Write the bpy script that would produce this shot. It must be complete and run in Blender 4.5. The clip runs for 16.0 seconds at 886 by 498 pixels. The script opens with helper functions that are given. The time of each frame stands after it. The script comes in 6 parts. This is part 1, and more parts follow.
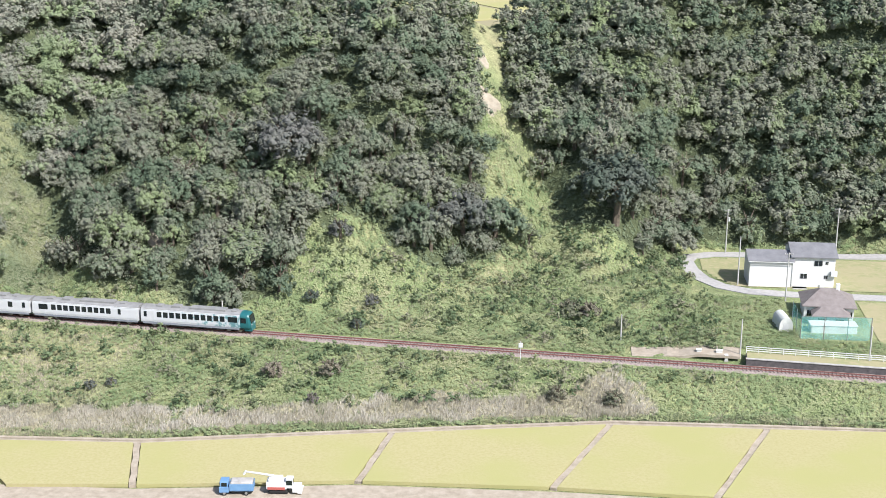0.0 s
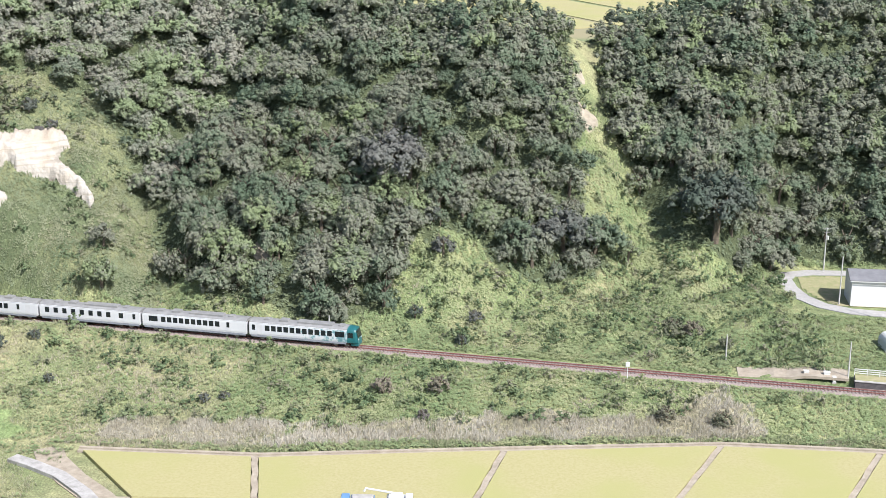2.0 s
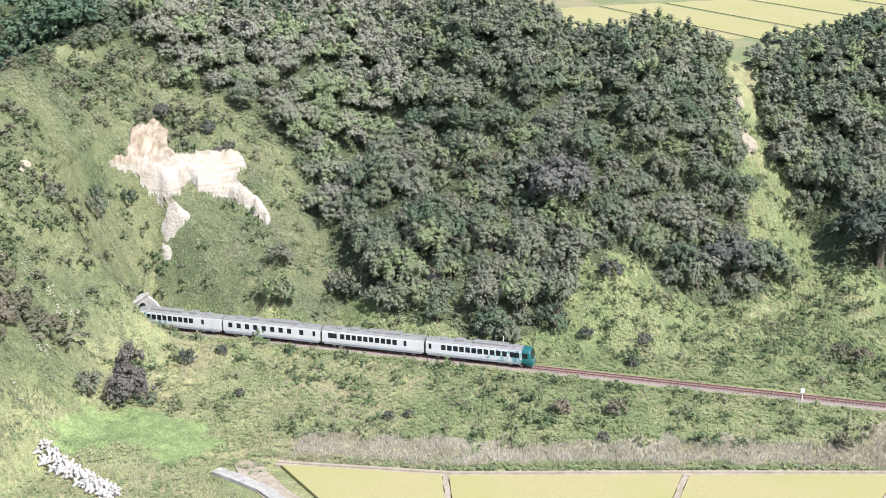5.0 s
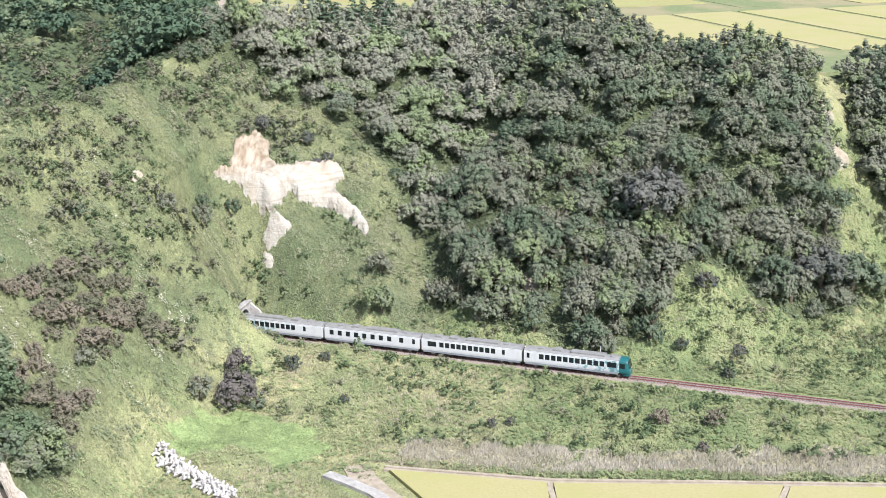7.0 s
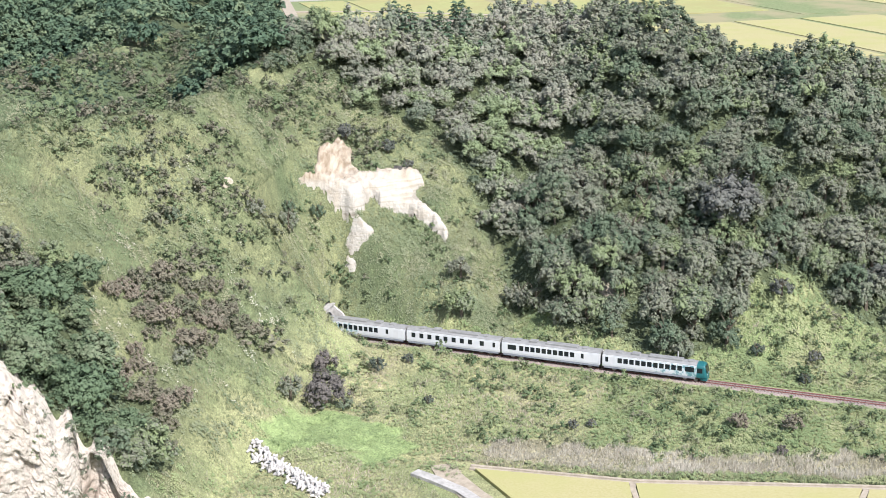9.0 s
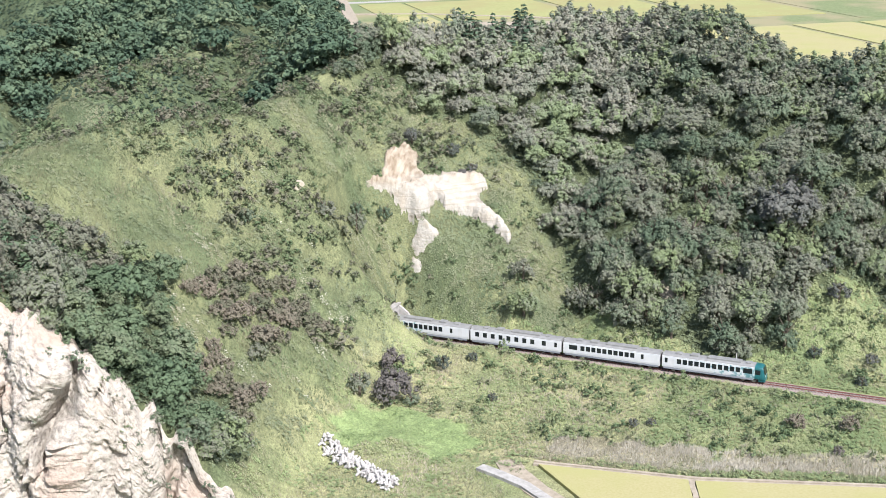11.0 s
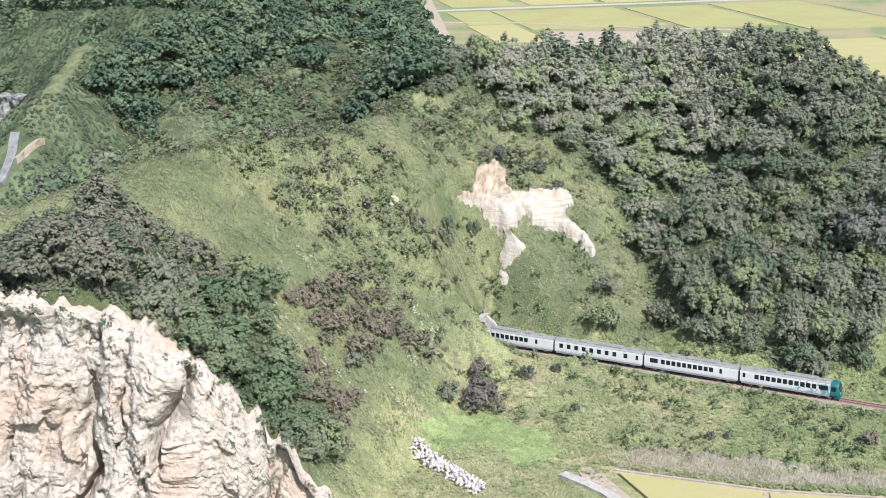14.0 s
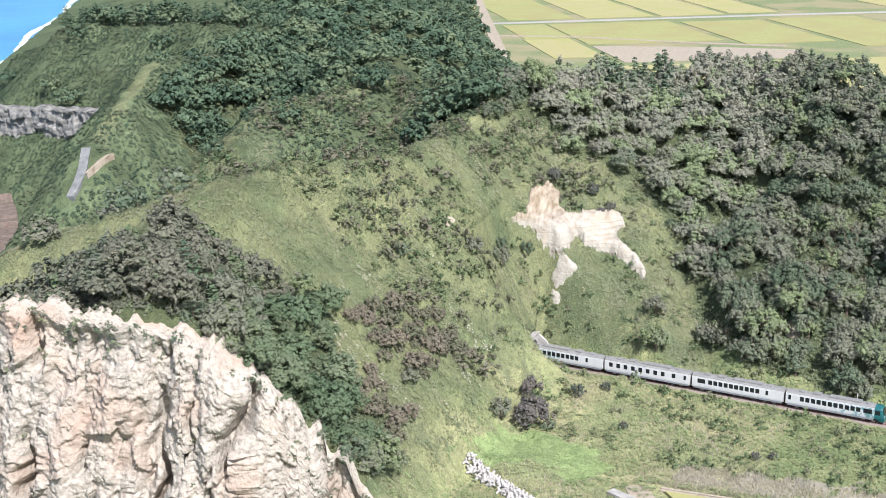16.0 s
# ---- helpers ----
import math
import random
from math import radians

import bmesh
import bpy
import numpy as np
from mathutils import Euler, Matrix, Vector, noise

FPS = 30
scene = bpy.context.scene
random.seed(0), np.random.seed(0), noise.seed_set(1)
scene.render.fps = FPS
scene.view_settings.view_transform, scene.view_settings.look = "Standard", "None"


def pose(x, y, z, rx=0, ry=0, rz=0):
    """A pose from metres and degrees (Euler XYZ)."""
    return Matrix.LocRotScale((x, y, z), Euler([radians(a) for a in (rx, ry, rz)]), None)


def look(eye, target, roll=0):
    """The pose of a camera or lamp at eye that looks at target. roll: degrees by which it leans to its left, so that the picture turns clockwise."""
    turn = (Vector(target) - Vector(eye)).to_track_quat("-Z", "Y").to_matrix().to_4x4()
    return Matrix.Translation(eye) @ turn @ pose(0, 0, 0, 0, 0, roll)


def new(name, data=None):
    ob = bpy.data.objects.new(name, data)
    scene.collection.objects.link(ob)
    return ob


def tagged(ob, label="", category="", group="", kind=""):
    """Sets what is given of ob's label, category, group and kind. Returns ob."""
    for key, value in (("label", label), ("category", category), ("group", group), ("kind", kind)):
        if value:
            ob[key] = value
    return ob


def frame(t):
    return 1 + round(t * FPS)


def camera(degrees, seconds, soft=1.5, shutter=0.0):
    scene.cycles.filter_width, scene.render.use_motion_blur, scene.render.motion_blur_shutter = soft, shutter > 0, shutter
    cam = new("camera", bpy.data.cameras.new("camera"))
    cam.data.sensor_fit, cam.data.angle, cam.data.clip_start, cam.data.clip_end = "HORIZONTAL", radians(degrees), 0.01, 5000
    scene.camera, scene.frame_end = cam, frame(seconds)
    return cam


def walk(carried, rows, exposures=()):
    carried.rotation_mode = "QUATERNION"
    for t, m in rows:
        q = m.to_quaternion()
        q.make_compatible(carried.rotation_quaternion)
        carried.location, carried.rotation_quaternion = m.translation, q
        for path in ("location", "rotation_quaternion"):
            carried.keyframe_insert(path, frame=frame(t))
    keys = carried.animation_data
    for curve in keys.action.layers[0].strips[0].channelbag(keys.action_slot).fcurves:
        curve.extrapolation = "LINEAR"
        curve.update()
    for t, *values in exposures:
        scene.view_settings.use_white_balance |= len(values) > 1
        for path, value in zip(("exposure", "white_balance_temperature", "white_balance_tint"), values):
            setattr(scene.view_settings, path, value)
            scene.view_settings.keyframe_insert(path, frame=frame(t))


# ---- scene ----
cam = camera(37.25, 16.0, soft=0.8)

PATH = [
    (0, (34.963, -209.241, 82.978), (14.039, -18.463, 26.711), 0.222),
    (0.5, (32.875, -209.602, 83.895), (10.291, -18.992, 27.698), 0.255),
    (1, (30.664, -210.083, 84.542), (6.136, -19.679, 28.467), 0.211),
    (1.5, (28.083, -210.775, 85.475), (1.698, -20.655, 29.277), 0.197),
    (2, (25.662, -211.600, 86.271), (-3.077, -21.806, 30.127), 0.176),
    (2.5, (23.136, -212.614, 87.154), (-7.906, -23.190, 30.983), 0.089),
    (3, (20.818, -213.635, 88.169), (-12.298, -24.615, 31.827), 0.062),
    (3.5, (18.393, -214.933, 89.219), (-17.099, -26.365, 32.806), -0.015),
    (4, (16.202, -216.359, 90.294), (-21.849, -28.281, 33.912), -0.168),
    (6.5, (7.028, -224.755, 95.215), (-41.946, -39.140, 39.102), -0.518),
    (7, (5.434, -226.508, 95.636), (-45.513, -41.332, 39.832), -0.595),
    (7.5, (4.276, -228.630, 96.294), (-48.662, -43.943, 40.724), -0.700),
    (8, (3.065, -230.700, 96.811), (-51.748, -46.478, 41.513), -0.757),
    (8.5, (2.098, -232.512, 97.610), (-54.487, -48.860, 42.201), -0.812),
    (9, (1.411, -234.550, 97.943), (-56.902, -51.352, 42.824), -0.866),
    (11.5, (1.072, -244.404, 101.610), (-66.477, -64.416, 46.459), -1.028),
    (12, (1.502, -246.230, 102.517), (-67.979, -66.968, 47.405), -1.031),
    (12.5, (1.879, -248.016, 103.588), (-69.338, -69.459, 48.402), -1.016),
    (13, (2.393, -250.038, 104.778), (-70.738, -72.241, 49.643), -1.009),
    (13.5, (2.955, -251.876, 105.957), (-72.064, -74.845, 50.893), -1.018),
    (14, (3.735, -253.826, 107.242), (-73.257, -77.616, 52.267), -1.036),
    (14.5, (4.411, -255.664, 108.968), (-74.438, -80.302, 53.916), -1.005),
    (15, (5.140, -257.595, 110.750), (-75.548, -83.073, 55.690), -0.987),
    (15.5, (5.930, -259.489, 111.876), (-76.600, -85.674, 57.314), -0.951),
    (16, (6.716, -261.479, 113.085), (-77.627, -88.402, 58.950), -0.907),]
walk(cam, [(t, look(eye, target, roll)) for t, eye, target, roll in PATH], exposures=[(0, 0.88), (4, 0.91), (9, 0.95), (12, 0.89), (16, 0.82)])

# ---------------------------------------------------------------- light
SUN_DIR = Vector((0.62, -0.52, 0.86)).normalized()
world = bpy.data.worlds.new("world")
scene.world = world
world.use_nodes = True
wn = world.node_tree.nodes
sky = wn.new("ShaderNodeTexSky")
sky.sky_type = "NISHITA"
sky.sun_disc = False
sky.sun_elevation = math.asin(SUN_DIR.z)
sky.sun_rotation = math.atan2(SUN_DIR.x, SUN_DIR.y)
sky.air_density, sky.dust_density, sky.ozone_density = 1.0, 1.6, 1.0
wn["Background"].inputs["Strength"].default_value = 0.112
world.node_tree.links.new(sky.outputs[0], wn["Background"].inputs["Color"])
sun = new("sun", bpy.data.lights.new("sun", "SUN"))
sun.data.energy, sun.data.angle, sun.data.color = 4.55, radians(0.55), (1.0, 0.985, 0.965)
sun.matrix_world = look(SUN_DIR * 400, (0, 0, 0))


# ---------------------------------------------------------------- materials
def material(name, base, rough=0.7, spec=0.3, metal=0.0):
    m = bpy.data.materials.new(name)
    m.use_nodes = True
    b = m.node_tree.nodes["Principled BSDF"]
    b.inputs["Base Color"].default_value = (*base, 1)
    b.inputs["Roughness"].default_value = rough
    b.inputs["Specular IOR Level"].default_value = spec
    b.inputs["Metallic"].default_value = metal
    return m


def nodes_of(m):
    nt = m.node_tree
    return nt.nodes, nt.links, nt.nodes["Principled BSDF"]


def ramp(n, stops):
    r = n.new("ShaderNodeValToRGB")
    el = r.color_ramp.elements
    while len(el) < len(stops):
        el.new(0.5)
    for e, (p, c) in zip(el, stops):
        e.position, e.color = p, (*c, 1)
    return r


def varied(name, stops, scale=1.0, detail=6.0, rough=0.8, spec=0.25, bump=0.0, bump_scale=8.0, blend=None, blend_scale=0.1, blend_at=(0.45, 0.6), bump_dist=0.1):
    """A surface whose colour runs through stops by a noise in metres, with an optional second colour in larger patches."""
    m = material(name, stops[0][1], rough, spec)
    n, l, b = nodes_of(m)
    geo = n.new("ShaderNodeNewGeometry")
    nz = n.new("ShaderNodeTexNoise")
    nz.inputs["Scale"].default_value, nz.inputs["Detail"].default_value = scale, detail
    nz.inputs["Roughness"].default_value = 0.65
    l.new(geo.outputs["Position"], nz.inputs["Vector"])
    cr = ramp(n, stops)
    l.new(nz.outputs["Fac"], cr.inputs[0])
    colour = cr.outputs[0]
    if blend:
        nb = n.new("ShaderNodeTexNoise")
        nb.inputs["Scale"].default_value, nb.inputs["Detail"].default_value = blend_scale, 5
        l.new(geo.outputs["Position"], nb.inputs["Vector"])
        mr = n.new("ShaderNodeMapRange")
        mr.inputs["From Min"].default_value, mr.inputs["From Max"].default_value = blend_at
        l.new(nb.outputs["Fac"], mr.inputs["Value"])
        mx = n.new("ShaderNodeMix")
        mx.data_type = "RGBA"
        l.new(mr.outputs[0], mx.inputs["Factor"])
        l.new(colour, mx.inputs["A"])
        mx.inputs["B"].default_value = (*blend, 1)
        colour = mx.outputs["Result"]
    l.new(colour, b.inputs["Base Color"])
    if bump:
        nn = n.new("ShaderNodeTexNoise")
        nn.inputs["Scale"].default_value, nn.inputs["Detail"].default_value = bump_scale, 8
        l.new(geo.outputs["Position"], nn.inputs["Vector"])
        bp = n.new("ShaderNodeBump")
        bp.inputs["Strength"].default_value, bp.inputs["Distance"].default_value = bump, bump_dist
        l.new(nn.outputs["Fac"], bp.inputs["Height"])
        l.new(bp.outputs[0], b.inputs["Normal"])
    return m


def leafage(name, stops, rough=0.7, spec=0.06, thin=0.16, patch=0.12, spread=0.24):
    """Leaves: colour by the plant (object and tint attribute), by patches of the slope and by single leaf clump; partly translucent."""
    m = material(name, stops[0][1], rough, spec)
    n, l, b = nodes_of(m)
    geo = n.new("ShaderNodeNewGeometry")
    info = n.new("ShaderNodeObjectInfo")
    at = n.new("ShaderNodeAttribute")
    at.attribute_name = "tint"
    nz = n.new("ShaderNodeTexNoise")
    nz.inputs["Scale"].default_value, nz.inputs["Detail"].default_value = patch, 4
    l.new(geo.outputs["Position"], nz.inputs["Vector"])

    def arith(op, a, c, d=None):
        q = n.new("ShaderNodeMath")
        q.operation = op
        for k, v in enumerate((a, c)):
            if hasattr(v, "links"):
                l.new(v, q.inputs[k])
            else:
                q.inputs[k].default_value = v
        return q.outputs[0]

    plant = arith("FRACT", arith("ADD", info.outputs["Random"], at.outputs["Fac"]), 0.0)
    leaf = arith("MULTIPLY", arith("SUBTRACT", geo.outputs["Random Per Island"], 0.5), spread)
    zone = arith("MULTIPLY", arith("SUBTRACT", nz.outputs["Fac"], 0.5), 1.3)
    total = arith("ADD", arith("ADD", arith("MULTIPLY", plant, 0.75), leaf), arith("ADD", zone, 0.13))
    cr = ramp(n, stops)
    l.new(total, cr.inputs[0])
    l.new(cr.outputs[0], b.inputs["Base Color"])
    tr = n.new("ShaderNodeBsdfTranslucent")
    l.new(cr.outputs[0], tr.inputs["Color"])
    mix = n.new("ShaderNodeMixShader")
    mix.inputs[0].default_value = thin
    l.new(b.outputs[0], mix.inputs[1])
    l.new(tr.outputs[0], mix.inputs[2])
    l.new(mix.outputs[0], n["Material Output"].inputs["Surface"])
    return m


M_WOOD = leafage("woodland leaves", [(0.0, (0.112, 0.154, 0.106)), (0.25, (0.158, 0.196, 0.136)), (0.45, (0.202, 0.220, 0.166)), (0.66, (0.230, 0.232, 0.190)), (0.82, (0.204, 0.246, 0.148)), (1.0, (0.236, 0.284, 0.156))], thin=0.34)
M_DARK = leafage("dark crown leaves", [(0.0, (0.070, 0.090, 0.072)), (0.5, (0.110, 0.118, 0.106)), (1.0, (0.150, 0.146, 0.140))])
M_RUST = leafage("brownish crown leaves", [(0.0, (0.118, 0.134, 0.088)), (0.5, (0.170, 0.160, 0.122)), (1.0, (0.212, 0.182, 0.148))], spread=0.34)
M_PURPLE = leafage("purplish-grey crown leaves", [(0.0, (0.095, 0.090, 0.082)), (0.5, (0.135, 0.124, 0.119)), (1.0, (0.167, 0.148, 0.141))])
M_CLIFFTOP = leafage("clifftop crown leaves", [(0.0, (0.090, 0.118, 0.082)), (0.35, (0.138, 0.146, 0.112)), (0.7, (0.176, 0.170, 0.136)), (1.0, (0.122, 0.182, 0.092))])
M_HAZEL = leafage("brown-grey crown leaves", [(0.0, (0.168, 0.200, 0.146)), (0.3, (0.234, 0.242, 0.196)), (0.55, (0.276, 0.266, 0.226)), (0.75, (0.220, 0.264, 0.164)), (1.0, (0.250, 0.308, 0.170))], thin=0.24)
M_GREENWOOD = leafage("deep green leaves", [(0.0, (0.094, 0.138, 0.086)), (0.5, (0.138, 0.184, 0.112)), (0.8, (0.175, 0.202, 0.135)), (1.0, (0.205, 0.252, 0.136))], thin=0.25)
M_PINE = leafage("pine needles and darkened far leaves", [(0.0, (0.056, 0.092, 0.064)), (0.6, (0.096, 0.140, 0.090)), (1.0, (0.150, 0.186, 0.112))])
M_VINE = leafage("vine leaves", [(0.0, (0.190, 0.255, 0.128)), (0.4, (0.245, 0.296, 0.156)), (0.7, (0.288, 0.320, 0.176)), (0.9, (0.330, 0.342, 0.196)), (1.0, (0.360, 0.352, 0.212))], patch=0.09, thin=0.28, spread=0.16)
# darker copy of the vine leaves; its tone stands in for shade on the hill
M_DIM_VINE = leafage("vine leaves darkened for hill shade", [(0.0, (0.138, 0.180, 0.106)), (0.4, (0.182, 0.214, 0.132)), (0.7, (0.216, 0.236, 0.152)), (1.0, (0.280, 0.270, 0.186))], patch=0.09, thin=0.25, spread=0.18)
M_GRASS = leafage("tall grass", [(0.0, (0.200, 0.245, 0.136)), (0.4, (0.288, 0.308, 0.190)), (0.75, (0.385, 0.362, 0.262)), (1.0, (0.470, 0.412, 0.345))], patch=0.07, thin=0.28, spread=0.2)
M_REED = leafage("dry reeds", [(0.0, (0.330, 0.312, 0.225)), (0.4, (0.455, 0.422, 0.345)), (1.0, (0.610, 0.570, 0.510))], patch=0.1, thin=0.34)
# dark leaf colour that puts shade into the gaps between crowns
M_GAP_SHADE = leafage("undergrowth leaves darkened as gap shade", [(0.0, (0.088, 0.114, 0.074)), (0.5, (0.132, 0.158, 0.098)), (1.0, (0.175, 0.196, 0.120))])
M_BARK = varied("bark", [(0.3, (0.06, 0.05, 0.04)), (0.7, (0.16, 0.13, 0.10))], 3.0, bump=0.6)


def ground_cover():
    """Low growth over the hills: the colour stored as cover, broken by tufts and by larger dry patches."""
    m = material("slope ground", (0.15, 0.17, 0.09), 0.95, 0.05)
    n, l, b = nodes_of(m)
    geo = n.new("ShaderNodeNewGeometry")
    at = n.new("ShaderNodeAttribute")
    at.attribute_name = "cover"
    colour = at.outputs["Color"]
    for scale, lo, hi in ((3.2, 0.55, 1.35), (0.55, 0.72, 1.25), (0.11, 0.85, 1.15)):
        nz = n.new("ShaderNodeTexNoise")
        nz.inputs["Scale"].default_value, nz.inputs["Detail"].default_value, nz.inputs["Roughness"].default_value = scale, 7, 0.65
        l.new(geo.outputs["Position"], nz.inputs["Vector"])
        cr = ramp(n, [(0.3, (lo, lo, lo)), (0.7, (hi, hi * 0.985, hi * 0.94))])
        l.new(nz.outputs["Fac"], cr.inputs[0])
        mx = n.new("ShaderNodeMix")
        mx.data_type, mx.blend_type = "RGBA", "MULTIPLY"
        mx.inputs["Factor"].default_value = 1.0
        l.new(colour, mx.inputs["A"])
        l.new(cr.outputs[0], mx.inputs["B"])
        colour = mx.outputs["Result"]
    l.new(colour, b.inputs["Base Color"])
    nn = n.new("ShaderNodeTexNoise")
    nn.inputs["Scale"].default_value, nn.inputs["Detail"].default_value = 2.4, 8
    l.new(geo.outputs["Position"], nn.inputs["Vector"])
    bp = n.new("ShaderNodeBump")
    bp.inputs["Strength"].default_value, bp.inputs["Distance"].default_value = 0.8, 0.5
    l.new(nn.outputs["Fac"], bp.inputs["Height"])
    l.new(bp.outputs[0], b.inputs["Normal"])
    return m


M_GROUND = ground_cover()
M_RICETOP = varied("rice field", [(0.3, (0.290, 0.262, 0.124)), (0.5, (0.320, 0.290, 0.150)), (0.7, (0.345, 0.313, 0.176))], 2.2, rough=0.85, spec=0.15, bump=0.25, bump_scale=5.0, blend=(0.300, 0.288, 0.128), blend_scale=0.05, bump_dist=0.2)
M_RICEGREEN = varied("unripe rice field", [(0.3, (0.245, 0.250, 0.108)), (0.7, (0.300, 0.296, 0.140))], 0.4, rough=0.9, spec=0.1, blend=(0.270, 0.250, 0.120), blend_scale=0.04)
M_GREENFIELD = varied("green field", [(0.3, (0.130, 0.165, 0.080)), (0.7, (0.200, 0.222, 0.118))], 0.5, rough=0.9, spec=0.1, blend=(0.250, 0.225, 0.138), blend_scale=0.03)
M_SOIL = varied("field soil", [(0.3, (0.245, 0.205, 0.162)), (0.7, (0.375, 0.328, 0.270))], 0.7, rough=0.95, spec=0.1, bump=0.5)
M_ROAD = varied("worn asphalt", [(0.3, (0.270, 0.261, 0.257)), (0.7, (0.360, 0.347, 0.342))], 1.2, rough=0.9, spec=0.2, bump=0.3)
M_CONC = varied("weathered concrete", [(0.25, (0.225, 0.216, 0.208)), (0.6, (0.370, 0.354, 0.345)), (0.8, (0.450, 0.434, 0.422))], 0.8, rough=0.9, spec=0.2, bump=0.4)
M_BALLAST = varied("track ballast", [(0.3, (0.17, 0.135, 0.125)), (0.5, (0.255, 0.21, 0.195)), (0.7, (0.33, 0.28, 0.265))], 3.0, rough=0.95, spec=0.1, bump=1.0, bump_scale=7)
M_RAIL = varied("rusty rail", [(0.3, (0.12, 0.045, 0.040)), (0.7, (0.20, 0.085, 0.075))], 2.0, rough=0.6, spec=0.4)
M_SLEEPER = varied("sleeper concrete", [(0.3, (0.19, 0.145, 0.135)), (0.7, (0.27, 0.215, 0.20))], 3.0, rough=0.9)


# ---------------------------------------------------------------- building helpers
def smooth(a, b, v):
    t = np.clip((v - a) / (b - a), 0, 1)
    return t * t * (3 - 2 * t)


def mesh_of(name, V, F):
    """A mesh from arrays: vertices and equal-sided faces."""
    V, F = np.asarray(V, np.float32), np.asarray(F, np.int32)
    me = bpy.data.meshes.new(name)
    k = F.shape[1]
    me.vertices.add(len(V))
    me.vertices.foreach_set("co", V.ravel())
    me.loops.add(F.size)
    me.loops.foreach_set("vertex_index", F.ravel())
    me.polygons.add(len(F))
    me.polygons.foreach_set("loop_start", np.arange(len(F), dtype=np.int32) * k)
    me.update(calc_edges=True)
    return me


def add_tint(me, values):
    a = me.attributes.new("tint", "FLOAT", "POINT")
    a.data.foreach_set("value", np.asarray(values, np.float32))


def part(name, bm, mat, parent=None, label="", m=None):
    """Links a bmesh (or a mesh) as one object under a thing or a part."""
    if isinstance(bm, bmesh.types.BMesh):
        me = bpy.data.meshes.new(name)
        bm.to_mesh(me)
        bm.free()
    else:
        me = bm
    if mat is not None and not me.materials:
        me.materials.append(mat)
    ob = new(name, me)
    if parent is not None:
        ob.parent = parent
    if m is not None:
        ob.matrix_basis = m
    if label:
        ob["label"] = label
    return ob


def box(bm, x0, x1, y0, y1, z0, z1, bevel=0.0):
    r = bmesh.ops.create_cube(bm, size=1)
    vs = r["verts"]
    for v in vs:
        v.co = Vector(((x0 + x1) / 2 + v.co.x * (x1 - x0), (y0 + y1) / 2 + v.co.y * (y1 - y0), (z0 + z1) / 2 + v.co.z * (z1 - z0)))
    if bevel:
        es = list({e for v in vs for e in v.link_edges})
        bmesh.ops.bevel(bm, geom=es, offset=bevel, segments=2, affect="EDGES", profile=0.6)
    return bm


def boxed(*a, bevel=0.0):
    return box(bmesh.new(), *a, bevel=bevel)


def tube(bm, a, b, r0, r1, n=8):
    a, b = Vector(a), Vector(b)
    d = b - a
    m = Matrix.Translation((a + b) / 2) @ d.to_track_quat("Z", "Y").to_matrix().to_4x4()
    bmesh.ops.create_cone(bm, cap_ends=True, segments=n, radius1=r0, radius2=r1, depth=d.length, matrix=m)
    return bm


def tubed(a, b, r0, r1, n=8):
    return tube(bmesh.new(), a, b, r0, r1, n)


def prism(pts, z0, z1):
    """An upright block on a plan outline (counter-clockwise)."""
    bm = bmesh.new()
    lo = [bm.verts.new((x, y, z0)) for x, y in pts]
    hi = [bm.verts.new((x, y, z1)) for x, y in pts]
    bm.faces.new(hi)
    bm.faces.new(lo[::-1])
    for i in range(len(pts)):
        j = (i + 1) % len(pts)
        bm.faces.new((lo[i], lo[j], hi[j], hi[i]))
    bmesh.ops.recalc_face_normals(bm, faces=bm.faces[:])
    return bm


def thing(name, label, category, m=None, group="", kind=""):
    e = new(name)
    if m is not None:
        e.matrix_basis = m
    return tagged(e, label, category, group, kind)


# ---------------------------------------------------------------- lie of the land
RAIL_Z = 4.0
RIDGES = [
    # crest nodes: x, y, height, flank slope
    [(230, 190, 56, .55), (140, 150, 60, .55), (75, 118, 56, .60), (45, 112, 52, .63), (12, 98, 46, .77)],
    [(12, 98, 46, .77), (-12, 80, 54, .92), (-26, 83, 49.5, .85), (-40, 86, 58, .74), (-72, 112, 60, .64), (-101, 82, 56, .68), (-129, 57, 59, .88),
     (-131, 5, 51, 1.25), (-150, -25, 53, .95), (-153, -55, 50, .91), (-138, -84, 47, 1.11), (-126, -92, 39, 1.27)],
    [(-12, 80, 52, .92), (-20, 58, 38, .82), (-22, 42, 22, .90)],
    [(-150, -25, 53, .95), (-172, -33, 47, .95), (-202, -58, 35, .95)],
    [(-129, 57, 59, .88), (-170, 75, 58, .75), (-186, 28, 54, .95), (-196, -6, 37, 1.0)],
    [(-170, 75, 58, .75), (-205, 125, 56, .60), (-252, 146, 57, .60)],
    [(-252, 146, 57, .60), (-275, 230, 60, .60), (-335, 320, 63, .62), (-430, 440, 58, .55)],
    [(-256, 146, 57, .60), (-264, 80, 56.5, .85), (-250, 47, 49, .95), (-248, 33, 41, 1.0)],
]


# gullies: from, to, depth, width
RAVINE = [(-75, 40, -68, 53, 6.0, 5.0), (-68, 53, -60, 60, 6.5, 5.0), (-60, 60, -50, 65.5, 5.0, 5.0), (-64, 18, -70, 28, 3.0, 4.0), (-70, 28, -75, 40, 4.0, 4.5), (31, 50, 24, 62, 3.0, 4.0)]


